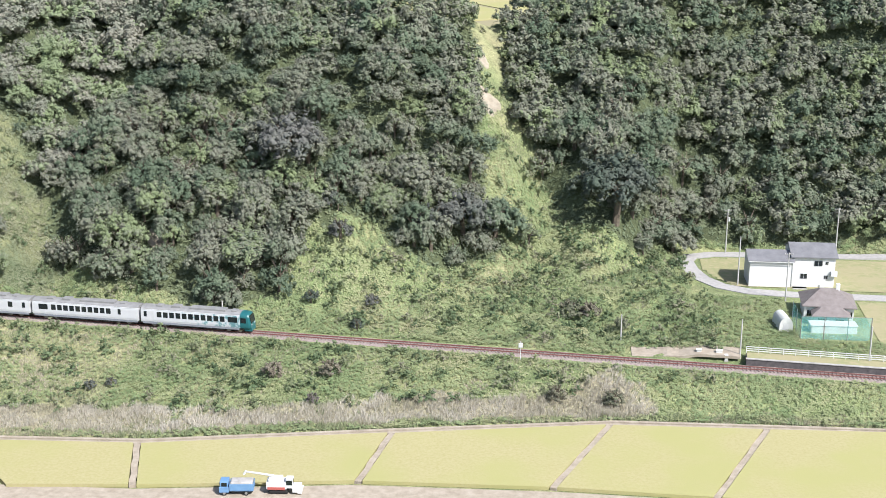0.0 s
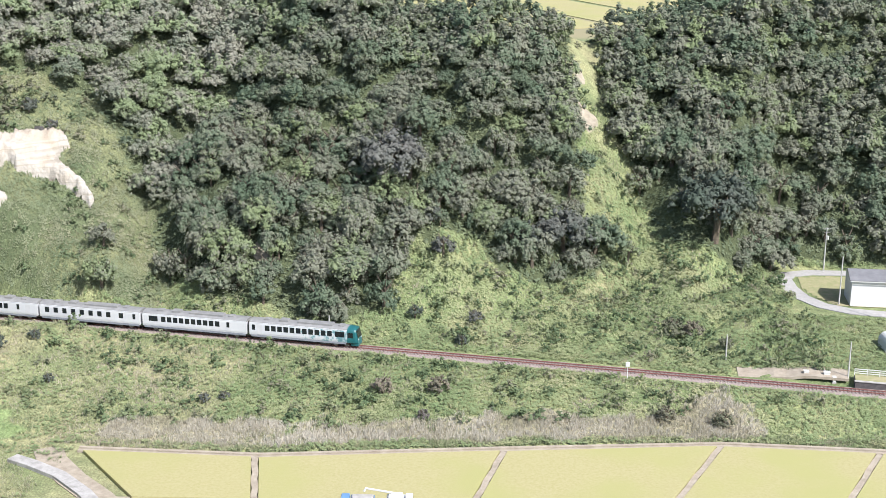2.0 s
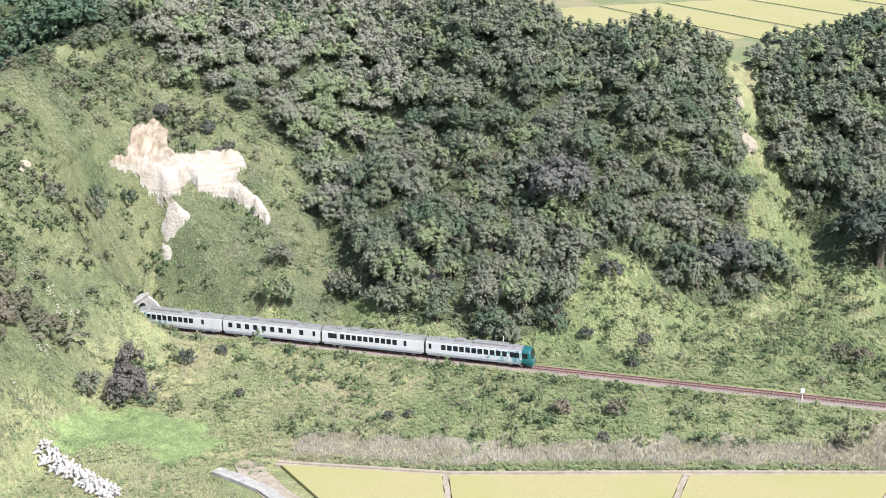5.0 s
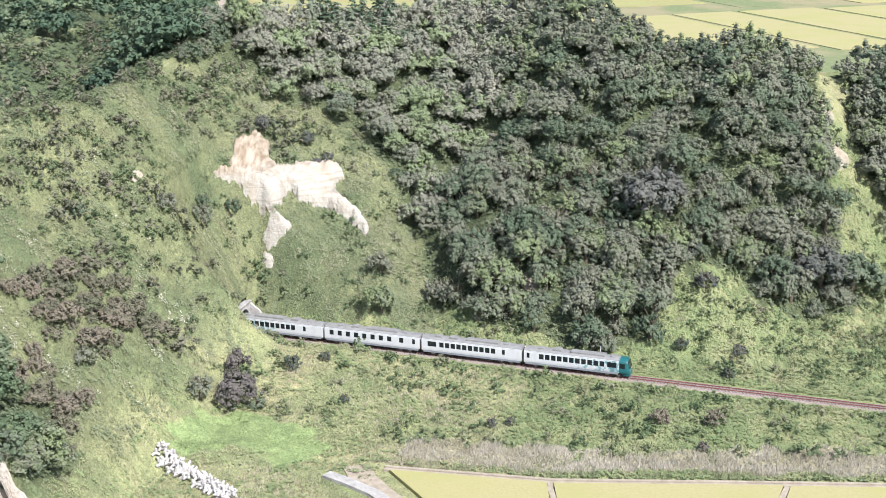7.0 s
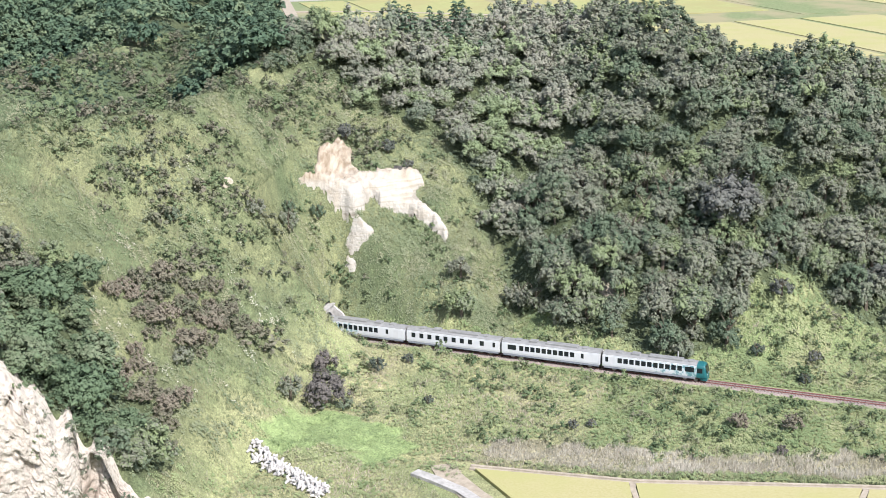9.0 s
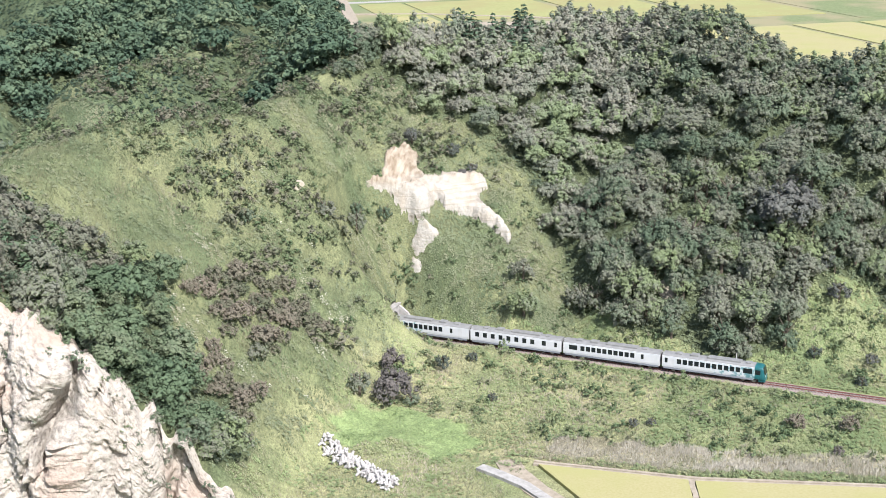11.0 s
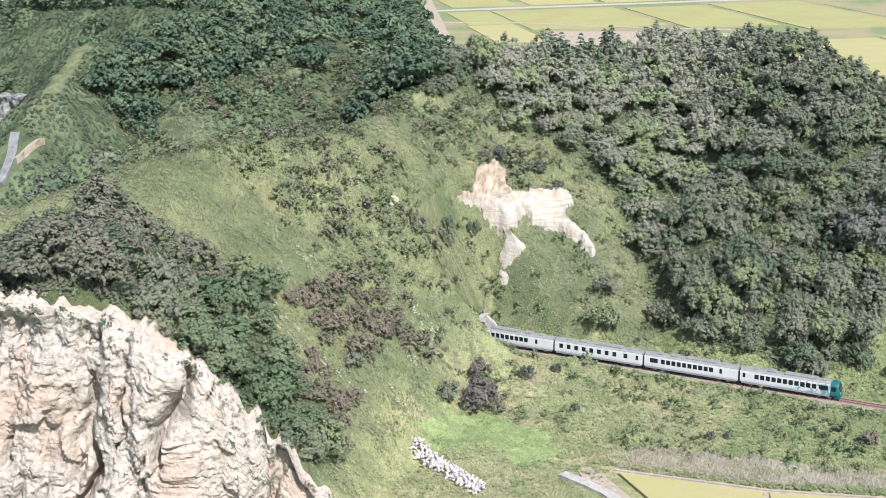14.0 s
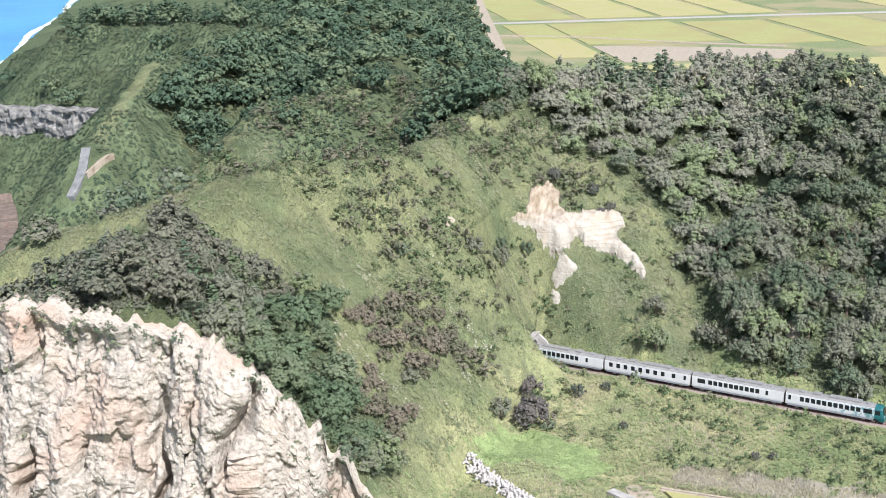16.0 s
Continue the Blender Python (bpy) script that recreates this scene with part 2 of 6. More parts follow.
def value_noise(x, y, seed):
    xi, yi = np.floor(x), np.floor(y)
    fx, fy = x - xi, y - yi
    fx, fy = fx * fx * (3 - 2 * fx), fy * fy * (3 - 2 * fy)

    def lattice(a, b):
        h = np.sin(a * 127.1 + b * 311.7 + seed * 74.7) * 43758.5453
        return h - np.floor(h)

    top = lattice(xi, yi) * (1 - fx) + lattice(xi + 1, yi) * fx
    low = lattice(xi, yi + 1) * (1 - fx) + lattice(xi + 1, yi + 1) * fx
    return top * (1 - fy) + low * fy


def fbm(x, y, size, seed=0.0, octaves=4):
    """Layered smooth noise about zero, roughly -1 to 1; size: metres of its largest swells."""
    x, y = np.asarray(x, float), np.asarray(y, float)
    out, amp, tot, f = np.zeros(np.broadcast(x, y).shape), 1.0, 0.0, 2.0 / size
    for o in range(octaves):
        a = 0.6 + o * 1.1
        u, v = x * math.cos(a) - y * math.sin(a), x * math.sin(a) + y * math.cos(a)
        out = out + amp * (2 * value_noise(u * f + 17.3 * o, v * f - 9.1 * o, seed + o) - 1)
        tot += amp
        amp *= 0.5
        f *= 2.03
    return out / tot * 1.5


def facets(x, y, size, seed):
    """Tilted flat facets on irregular cells about zero, for broken rock."""
    u, v = np.asarray(x, float) / size, np.asarray(y, float) / size
    iu, iv = np.floor(u), np.floor(v)

    def rnd(a, b, k):
        h = np.sin(a * 127.1 + b * 311.7 + (seed + k) * 74.7) * 43758.5453
        return h - np.floor(h)

    best, out = np.full(np.broadcast(u, v).shape, 9.0), np.zeros(np.broadcast(u, v).shape)
    for da in (-1, 0, 1):
        for db in (-1, 0, 1):
            a, b = iu + da, iv + db
            p, q = u - a - rnd(a, b, 1), v - b - rnd(a, b, 2)
            d = p * p + q * q
            face = (2 * rnd(a, b, 3) - 1) + (2 * rnd(a, b, 4) - 1) * 1.3 * p + (2 * rnd(a, b, 5) - 1) * 0.55 * q
            out = np.where(d < best, face, out)
            best = np.minimum(best, d)
    return out


def dist_seg(x, y, ax, ay, bx, by):
    dx, dy = bx - ax, by - ay
    u = np.clip(((x - ax) * dx + (y - ay) * dy) / (dx * dx + dy * dy), 0, 1)
    return np.hypot(x - ax - u * dx, y - ay - u * dy)


def hills(x, y):
    h = np.full(np.shape(x), -50.0)
    for line in RIDGES:
        for (ax, ay, az, sa), (bx, by, bz, sb) in zip(line, line[1:]):
            dx, dy = bx - ax, by - ay
            u = np.clip(((x - ax) * dx + (y - ay) * dy) / (dx * dx + dy * dy), 0, 1)
            d = np.hypot(x - ax - u * dx, y - ay - u * dy)
            s = az + u * (bz - az) - (sa + u * (sb - sa)) * (np.sqrt(d * d + 36) - 6)
            h = np.maximum(h, s)
    # the seaward side of the last spur is cut steeply down to the railway
    left = np.interp(y, [-60, -15, 22, 80, 110], [-232, -240, -254, -276, -290]) - x
    h = np.where((left > 0) & (y < 130) & (y > -70) & (x > -330), np.minimum(h, np.maximum(45 - 2.4 * left, 3.0)), h)
    # the bluff over the sea, broken off along a rock band
    yc = np.interp(x, [-412, -375, -323, -292, -252], [160, 159, 152, 147, 146])
    zc = np.interp(x, [-460, -412, -398, -383, -366, -323, -292, -252, -225], [-12, 34, 42, 48, 58, 60, 62, 62, 30])
    bluff = zc - np.where(y < yc, 0.62, 0.24) * np.abs(y - yc)
    lip = np.interp(x, [-360, -290], [106, 95]) - y
    bluff = np.where(lip > 0, np.minimum(bluff, 27 - 0.85 * lip), bluff)
    return np.maximum(h, bluff)


def near_line(x):
    """The lip of the tall pale cliff at the end of the spur, in plan."""
    return np.interp(x, [-220, -185, -150, -136, -127, -118, -112, -107, -100, -95], [-112, -101, -96, -92.5, -88, -85, -80, -76.5, -73.5, -71.5])


def track_y(x):
    return 1.5 - 0.083 * x


def field_edge(x):
    """The upper edge of the paddies."""
    return np.interp(x, [-56, -29, 8, 41, 65, 130], [-37.4, -35.6, -27.4, -20.5, -19.4, -17.0])


def shore(x, y):
    return ((x + 630) * 132 + (y - 387) * 92) / 161


def land(x, y, fine=True):
    """The height of the ground."""
    x, y = np.asarray(x, float), np.asarray(y, float)
    s = y - track_y(x)
    e = field_edge(x) - track_y(x)
    bank = 0.25 + 3.2 * smooth(0.0, 1.0, (s - e - 3) / np.maximum(-3.5 - e - 3, 4))
    base = np.where(s < e + 1.0, -0.05, np.where(s < -3, bank, 3.6 + 1.2 * smooth(4, 30, s)))
    west = smooth(-62, -95, x)
    base = base + west * np.where(s < -3, 2.2 * smooth(-70, -30, y), 0)
    base = base + 15.2 * smooth(140, 320, y) * smooth(-430, -300, x + 0.7 * np.maximum(y - 160, 0))
    h = hills(x, y)
    foot = 4.5 + 0.95 * np.maximum(y - np.interp(x, [38, 57], [30, 62]), 0)
    h = np.where(x > 38, np.minimum(h, foot), h)
    k = 2.2
    z = np.maximum(base, h) + k * np.log1p(np.exp(-np.abs(base - h) / k)) * smooth(2, 9, s + 60 * west)
    if fine:
        wild = smooth(4, 12, s) + smooth(-70, -95, x) * smooth(-60, -40, y + 0 * x) + smooth(30, 60, h)
        wild = np.clip(wild, 0, 1) * (1 - smooth(250, 330, y))
        z = z + wild * (1.6 * fbm(x, y, 23, 1.0) + 0.7 * fbm(x, y, 7, 2.0, 3))
        z = z + 0.25 * fbm(x, y, 5, 3.0, 3) * np.where(s < e + 1, 0, 1)
    dig = np.zeros(np.shape(z))
    for ax, ay, bx, by, deep, wide in RAVINE:
        dig = np.maximum(dig, deep * np.exp(-(dist_seg(x, y, ax, ay, bx, by) / wide) ** 2))
    z = z - dig
    flat = smooth(49, 57, x) * smooth(3, 8, s) * (1 - smooth(61, 67, y))
    z = z * (1 - flat) + (4.55 + 0.2 * smooth(5, 35, s)) * flat
    # the trench that leads to the tunnel
    side = np.where(s < 0, 0.30 + 0.9 * smooth(-96, -101, x), 1.7)
    hollow = np.where(s < 0, 4.0, 4.6) + side * np.maximum(np.abs(s) - 2.8, 0) + 40 * smooth(-80, -62, x) + 60 * smooth(np.where(s < 0, 12.0, 8.0), np.where(s < 0, 22.0, 34.0), np.abs(s))
    hollow = hollow + (x < -102.6) * (5.6 * (1 - smooth(3.0, 9.0, np.abs(s))) + 2.0 * np.maximum(-103 - x, 0)) + 0.5 * fbm(x, y, 5, 2.0, 3) * (np.abs(s) > 4)
    z = np.where((x > -114) & (x < -62), np.minimum(z, hollow), z)
    cut = (1 - smooth(2.6, np.where(s < 0, 6.0, 3.4), np.abs(s))) * (x > -102.6)
    z = z * (1 - cut) + 3.55 * cut
    drop = smooth(0.0, 1.6, near_line(x) - y) * (x < -94) * (x > -225)
    z = z * (1 - drop) + np.minimum(z, 1.5) * drop
    c = shore(x, y)
    z = np.where(c < 60, z * smooth(-5, 60, c) - 8 * (1 - smooth(-40, 20, c)), z)
    return z


def graded(lo, hi, a, b, step, grow=1.18, grow_up=1.18):
    mid = list(np.arange(a, b + 1e-6, step))
    out, s, v = [], step, a
    while v > lo:
        s *= grow
        v -= s
        out.append(v)
    res = out[::-1] + mid
    s, v = step, mid[-1]
    while v < hi:
        s *= grow_up
        v += s
        res.append(v)
    return np.array(res)


def build_ground():
    xs, ys = graded(-3500, 3500, -265, 112, 1.2, 1.055), graded(-1500, 4200, -112, 150, 1.2, 1.18, 1.06)
    X, Y = np.meshgrid(xs, ys)
    Z = land(X, Y)
    n, m = len(xs), len(ys)
    V = np.stack([X.ravel(), Y.ravel(), Z.ravel()], 1)
    i, j = np.meshgrid(np.arange(n - 1), np.arange(m - 1))
    a = (j * n + i).ravel()
    F = np.stack([a, a + 1, a + n + 1, a + n], 1)
    # the tunnel goes on into the hill
    mid = V[F].mean(1)
    F = F[~((np.abs(mid[:, 1] - track_y(mid[:, 0])) < 2.6) & (mid[:, 0] > -103.3) & (mid[:, 0] < -102.0))]
    me = mesh_of("ground", V, F)
    me.polygons.foreach_set("use_smooth", np.ones(len(F), bool))
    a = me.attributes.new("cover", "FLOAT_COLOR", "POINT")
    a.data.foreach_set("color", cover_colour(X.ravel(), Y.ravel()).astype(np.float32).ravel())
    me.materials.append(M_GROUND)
    return tagged(new("ground", me), "hilly ground with grass, weeds and bare earth", "ground", kind="structure")


water = mesh_of("water", [(-3600, -1500, -3.2), (200, -1500, -3.2), (200, 4300, -3.2), (-3600, 4300, -3.2)], [(0, 1, 2, 3)])
M_SEA = varied("sea water", [(0.3, (0.02, 0.16, 0.36)), (0.7, (0.05, 0.26, 0.50))], 0.01, rough=0.35, spec=0.4, bump=0.3, bump_scale=0.3)
water.materials.append(M_SEA)
tagged(new("water", water), "blue sea along the coast", "sea", kind="structure")


def surf_line():
    """The white breakers where the sea meets the beach."""
    rng = np.random.default_rng(5)
    V, F = [], []
    ts = np.arange(-250, 900, 6.0)
    for row, (off, wid) in enumerate(((-7, 3),)):
        prev = None
        for t in ts:
            w = wid * (0.8 + 0.2 * math.sin(t * 0.06 + row) + 0.25 * rng.random())
            o = off + 4 * math.sin(t * 0.021 + row * 2) + rng.normal(0, 0.6)
            cx, cy = -630 - 92 / 161 * t, 387 + 132 / 161 * t
            nx, ny = 132 / 161, 92 / 161
            a = len(V)
            V += [(cx + nx * (o - w), cy + ny * (o - w), -3.14), (cx + nx * (o + w), cy + ny * (o + w), -3.1)]
            if prev is not None:
                F.append((prev, prev + 1, a + 1, a))
            prev = a
    me = mesh_of("breakers", V, F)
    me.materials.append(varied("sea foam", [(0.3, (0.6, 0.65, 0.68)), (0.6, (0.85, 0.87, 0.88))], 0.3, rough=0.8))
    return tagged(new("breakers", me), "white breaking surf along the beach", "surf", kind="stuff")


surf_line()


# ---------------------------------------------------------------- plants
def cards(rng, C, N, size, flat=0.75, three=False):
    """Rhombic (or three-cornered) leaf clumps at C, facing N, of the given sizes."""
    n = len(C)
    t = rng.normal(size=(n, 3))
    t -= N * (t * N).sum(1, keepdims=True)
    t /= np.linalg.norm(t, axis=1, keepdims=True) + 1e-9
    b = np.cross(N, t)
    s = size[:, None]
    w = s * (flat * (0.7 + 0.6 * rng.random((n, 1))))
    bend = N * s * 0.22
    if three:
        V = np.stack([C - t * s * 0.8 - b * w - bend, C - t * s * 0.5 + b * w, C + t * s * 1.1 - bend], 1).reshape(-1, 3)
        return V, np.arange(3 * n).reshape(-1, 3)
    V = np.stack([C - t * s - bend, C + b * w * 0.8, C + t * s - bend, C - b * w * 0.8], 1).reshape(-1, 3)
    F = np.arange(4 * n).reshape(-1, 4)
    return V, F


HEART_V = np.array([(1, 0, 0), (0, 1, 0), (-1, 0, 0), (0, -1, 0), (0, 0, 1), (0, 0, -1)], float)
HEART_F = np.array([(0, 1, 4), (1, 2, 4), (2, 3, 4), (3, 0, 4), (1, 0, 5), (2, 1, 5), (3, 2, 5), (0, 3, 5)])


def crown_arrays(seed, radius, height, clumps, per, leaf, skirt=0.42):
    """A broad-leaved crown: fine leaf clumps on many rounded lobes, each with a leafy heart, and gaps between the lobes."""
    rng = np.random.default_rng(seed)
    d = rng.normal(size=(clumps * 3, 3))
    d /= np.linalg.norm(d, axis=1, keepdims=True)
    d = d[d[:, 2] > -skirt][:clumps]
    lobes = 1 + 0.2 * np.sin(3 * np.arctan2(d[:, 1], d[:, 0]) + seed) * (1 - np.abs(d[:, 2])) + rng.normal(0, 0.11, len(d))
    c = d * lobes[:, None] * (0.60 + 0.33 * rng.random((len(d), 1))) * (radius, radius, height / 2)
    lr = radius * (0.12 + 0.14 * rng.random(len(c)))
    k = rng.normal(size=(len(c), per, 3)) + d[:, None] * 0.6 + (0, 0, 0.6)
    k /= np.linalg.norm(k, axis=2, keepdims=True)
    reach = lr[:, None, None] * (0.70 + 0.55 * rng.random((len(c), per, 1)))
    C = (c[:, None] + k * reach).reshape(-1, 3)
    N = (0.7 * k + 0.5 * d[:, None] + rng.normal(0, 0.34, k.shape) + (0, 0, 0.35)).reshape(-1, 3)
    N /= np.linalg.norm(N, axis=1, keepdims=True)
    V, F = cards(rng, C, N, leaf * (0.6 + 0.8 * rng.random(len(C))), 0.9, True)
    H = (c[:, None] + HEART_V[None] * (lr * 0.66)[:, None, None] * (0.85 + 0.3 * rng.random((len(c), 6, 1)))).reshape(-1, 3)
    HF = (HEART_F[None] + 6 * np.arange(len(c))[:, None, None]).reshape(-1, 3) + len(V)
    V, F = np.concatenate([V, H]), np.concatenate([F, HF])
    V[:, 2] += height / 2
    return V, F


def trunk_mesh(seed, radius, height):
    """A tapered trunk that forks into limbs inside the crown."""
    rng = random.Random(seed)
    bm = bmesh.new()
    top = Vector((rng.uniform(-0.3, 0.3), rng.uniform(-0.3, 0.3), height * 0.45))
    r = radius * 0.06 + 0.05
    tube(bm, (0, 0, -1.2), top, r * 1.5, r, 7)
    for k in range(5):
        a = k * 1.256 + rng.random()
        q = top + Vector((math.cos(a) * radius * 0.55, math.sin(a) * radius * 0.55, height * rng.uniform(0.12, 0.35)))
        tube(bm, top - Vector((0, 0, rng.uniform(0, height * 0.15))), q, r * 0.6, r * 0.2, 5)
    me = bpy.data.meshes.new("trunk")
    bm.to_mesh(me)
    bm.free()
    me.materials.append(M_BARK)
    return me


# shapes: radius, crown height, lobes, leaf clumps a lobe, leaf clump size
SHAPES = [(3.2, 5.0, 74, 20, 0.165), (2.6, 4.4, 62, 19, 0.155), (3.9, 5.4, 96, 21, 0.17), (3.0, 5.8, 74, 20, 0.165), (2.1, 3.4, 44, 19, 0.145), (3.4, 5.2, 46, 16, 0.25), (2.1, 3.0, 13, 13, 0.22), (4.0, 5.8, 24, 11, 0.44), (4.6, 6.4, 17, 9, 0.66)]
CROWNS = [crown_arrays(11 + i, *s) for i, s in enumerate(SHAPES)]


def as_crown(i, mat):
    V, F = CROWNS[i]
    me = mesh_of("crown", V, F)
    add_tint(me, np.zeros(len(V)))
    me.materials.append(mat)
    return me


CROWN_MESH = {(i, m.name): as_crown(i, m) for i in range(5) for m in (M_WOOD, M_DARK, M_RUST, M_PURPLE)}
TRUNK_MESH = [trunk_mesh(30 + i, s[0], s[1] + 1.6) for i, s in enumerate(SHAPES)]


def plant_tree(x, y, shape, size, mat, label, name="tree", category="tree", group="", lift=1.0, squash=1.0, sink=0.0):
    z = float(land(x, y)) - sink
    rng = random.Random(int(x * 131 + y * 17))
    t = thing(name, label, category, pose(x, y, z, 0, 0, rng.uniform(0, 360)), group)
    t.scale = (size, size, size * squash)
    part("trunk", TRUNK_MESH[shape], None, t)
    part("crown", CROWN_MESH[shape, mat.name], None, t, m=pose(0, 0, lift))
    return t


CUTTING = [(-112.2, 20.1), (-111.1, 21.3), (-109.5, 22.2), (-110.0, 25.6), (-110.6, 28.0), (-110.0, 29.9), (-108.8, 31.5), (-109.1, 36.1), (-107.5, 35.6), (-105.9, 36.2), (-104.9, 33.1), (-103.7, 32.7), (-101.9, 33.1), (-100.3, 33.5), (-99.4, 35.7), (-98.1, 37.3), (-96.1, 38.2), (-94.4, 40.2), (-92.5, 40.0), (-91.0, 39.4), (-89.9, 39.0), (-91.1, 37.6), (-91.6, 35.7), (-90.0, 34.1), (-88.1, 32.4), (-86.4, 31.9), (-84.9, 32.1), (-83.6, 31.3), (-81.6, 30.2), (-81.9, 29.0), (-83.8, 29.6), (-85.3, 30.1), (-87.3, 30.0), (-90.3, 30.8), (-92.8, 30.3), (-94.5, 29.3), (-96.1, 28.2), (-97.5, 28.8), (-99.3, 29.6), (-99.1, 27.4), (-99.1, 25.1), (-100.1, 22.7), (-101.7, 22.4), (-103.6, 22.7), (-105.9, 22.4), (-107.4, 22.2), (-110.8, 20.6)]
SCARS = {
    "tongue": [(-101.0, 22.2), (-98.2, 22.6), (-97.2, 23.6), (-95.9, 22.4), (-96.9, 21.0), (-98.1, 20.6), (-99.2, 20.2), (-101.2, 20.2), (-102.3, 20.9), (-101.6, 21.2)],
    "toe": [(-101.4, 20.0), (-100.0, 19.7), (-98.8, 19.0), (-99.9, 18.6), (-101.9, 19.0)],
    "scar": [(-119.3, -3.0), (-118.4, -1.5), (-117.4, -0.5), (-116.9, -1.4), (-117.6, -3.4), (-118.7, -4.0)],
    "slip": [(-47.1, 22.7), (-45.4, 23.6), (-43.8, 23.6), (-42.6, 21.6), (-43.7, 19.4), (-46.0, 20.5)],
    "gully": [(11.8, 72.9), (13.6, 72.2), (15.8, 72.1), (17.0, 68.8), (15.4, 65.1), (13.3, 65.1), (11.6, 67.8)],
    "chute": [(9.5, 84.2), (10.8, 83.7), (12.2, 82.4), (13.3, 80.8), (13.0, 79.0), (11.7, 79.5), (10.2, 81.2)],
}


def inside(x, y, pts):
    """Whether points lie inside a plan outline."""
    x, y = np.asarray(x, float), np.asarray(y, float)
    r = np.zeros(x.shape, bool)
    for (ax, ay), (bx, by) in zip(pts, pts[1:] + pts[:1]):
        r ^= ((ay > y) != (by > y)) & (x < (bx - ax) * (y - ay) / (by - ay + 1e-9) + ax)
    return r


def bare(x, y, wobble=0.3):
    u, v = x + wobble * fbm(x, y, 2.1, 4.0, 3), y + wobble * fbm(x, y, 1.7, 5.0, 3)
    r = inside(u, v, CUTTING)
    for pts in SCARS.values():
        r |= inside(u, v, pts)
    return r


def near_cliff_zone(x, y):
    return (y < near_line(x) - 0.2) & (x < -94)


CLIFFSIDE = [(-133.0, -54.5), (-123.2, -45.2), (-119.7, -51.8), (-113.7, -53.5), (-107.9, -53.0), (-104.9, -60.1), (-107.7, -76.8), (-114.1, -79.1), (-121.3, -78.4)]
THICKET = [(-122.3, -41.4), (-120.7, -29.3), (-115.1, -26.5), (-107.6, -16.7), (-104.5, -19.1), (-105.4, -35.5), (-107.3, -43.3), (-114.9, -41.9)]
RUST = [(-116, -54), (-110, -50.6), (-104.9, -49.5), (-100.5, -57.2), (-103.5, -62.4), (-108.6, -57.5)]
GREENWOOD = [(-128, -53), (-121, -42), (-116, -50), (-104, -52), (-102, -62), (-105, -80), (-122, -84), (-125, -70)]
# treeless patch whose dark ground and undergrowth colours stand in for deep shade
SHADE = [(27, 60), (30.5, 50), (37, 46.2), (42, 46.5), (38, 51), (33, 57)]


def wood_density(x, y):
    """How thickly trees stand, 0 to 1, over the plan."""
    wx, wy = x + 2.5 * fbm(x, y, 16, 7.0, 3), y + 2.5 * fbm(x, y, 16, 8.0, 3)
    h = hills(x, y)
    d = np.zeros(np.shape(x))
    low = np.interp(wx, [-90, -63, -50, -39, -28, -21, -17, -12, -5, 0, 5, 10, 16, 23], [16, 15, 12.5, 11, 9, 14, 25, 31, 32, 29, 28, 29, 32, 38])
    central = (wx > 3.0 + np.interp(wy, [9, 13, 17, 23.5, 28.5, 35, 41, 44.4, 51.5], [-50, -56, -63, -67.6, -70.8, -74, -77, -83.7, -92])) & (wx < np.interp(wy, [26, 36, 41, 50, 65, 80, 95], [24, 23, 15, 14, 13, 10, 6])) & (wy > low)
    right = (wx > np.interp(wy, [44, 47, 63, 71, 79, 88, 112], [34, 32, 26.5, 20.5, 18, 15, 12])) & (wy > np.interp(wx, [15, 32, 42, 51, 58, 67, 130], [40, 47, 46, 49, 63, 64, 64]))
    crest = (h > 40) & (wy > 50) & (wx < 8) & (wx > -128)
    above = (wx > -112) & (wx < -70) & (wy > np.interp(wx, [-112, -100, -92, -84, -77], [46, 53, 54, 48, 44]))
    back = (wx < -124) & (wx > -150) & (wy > 40) & (h > 30)
    spur = np.interp(y, [33, 47, 80, 146], [-248, -250, -264, -256])
    valley = (wx < -202) & (wx > spur + 9) & (wy > 56) & (wy < 130)
    cap = (x < -100) & (x > -200) & (wy < near_line(x) + np.interp(x, [-195, -172, -150, -135, -120, -110, -100], [44, 35, 28, 31, 25, 18, 14])) & (wy > near_line(x) - 4)
    thicket = inside(wx, wy, THICKET) | inside(wx, wy, RUST)
    cap |= inside(wx, wy, CLIFFSIDE)
    far = (0.833 * wx + 0.553 * wy < -20 + 0.115 * np.maximum(0.833 * wy - 0.553 * wx - 455, 0)) & (wy > 150) & (wx < -120) & (0.833 * wx + 0.553 * wy > -160) & (wy < 720)
    far2 = (wx < -120) & (wy > 108) & (wx > -372) & (wy < 300)
    for zone, v in ((central, 0.95), (right, 1.0), (crest, 1.0), (above, 1.0), (back, 0.93), (valley, 0.93), (cap, 1.0), (thicket, 0.4), (far, 1.0), (far2, 1.0)):
        d = np.maximum(d, zone * v)
    grassy = ((x < spur + 6) & (y > 5) & (y < 90)) | ((x < spur + 2) & (x < -250) & (y < np.interp(x, [-412, -375, -323, -292, -252], [166, 160, 153, 148, 147])) & (y > 60)) | (dist_seg(x, y, -150, -30, -200, -58) < 12)
    grassy |= (dist_seg(x, y, -186, 28, -197, -10) < 12) | (dist_seg(x, y, -170, 75, -186, 28) < 9) | (dist_seg(x, y, -200, 104, -236, 80) < 5)
    # counted as wood only to colour its floor dark as shade
    hollow = inside(x, y, SHADE)
    d = np.where(hollow, 0.9, d)
    d = np.where(grassy, 0.05, d)
    d = np.where((x < -240) & (y < 60), 0.03, d)
    d = np.where(bare(x, y) | near_cliff_zone(x, y), 0, d)
    d = np.where((shore(x, y) < 60) | (h < 4) & (y < 100) & (x > -95), 0, d)
    return d


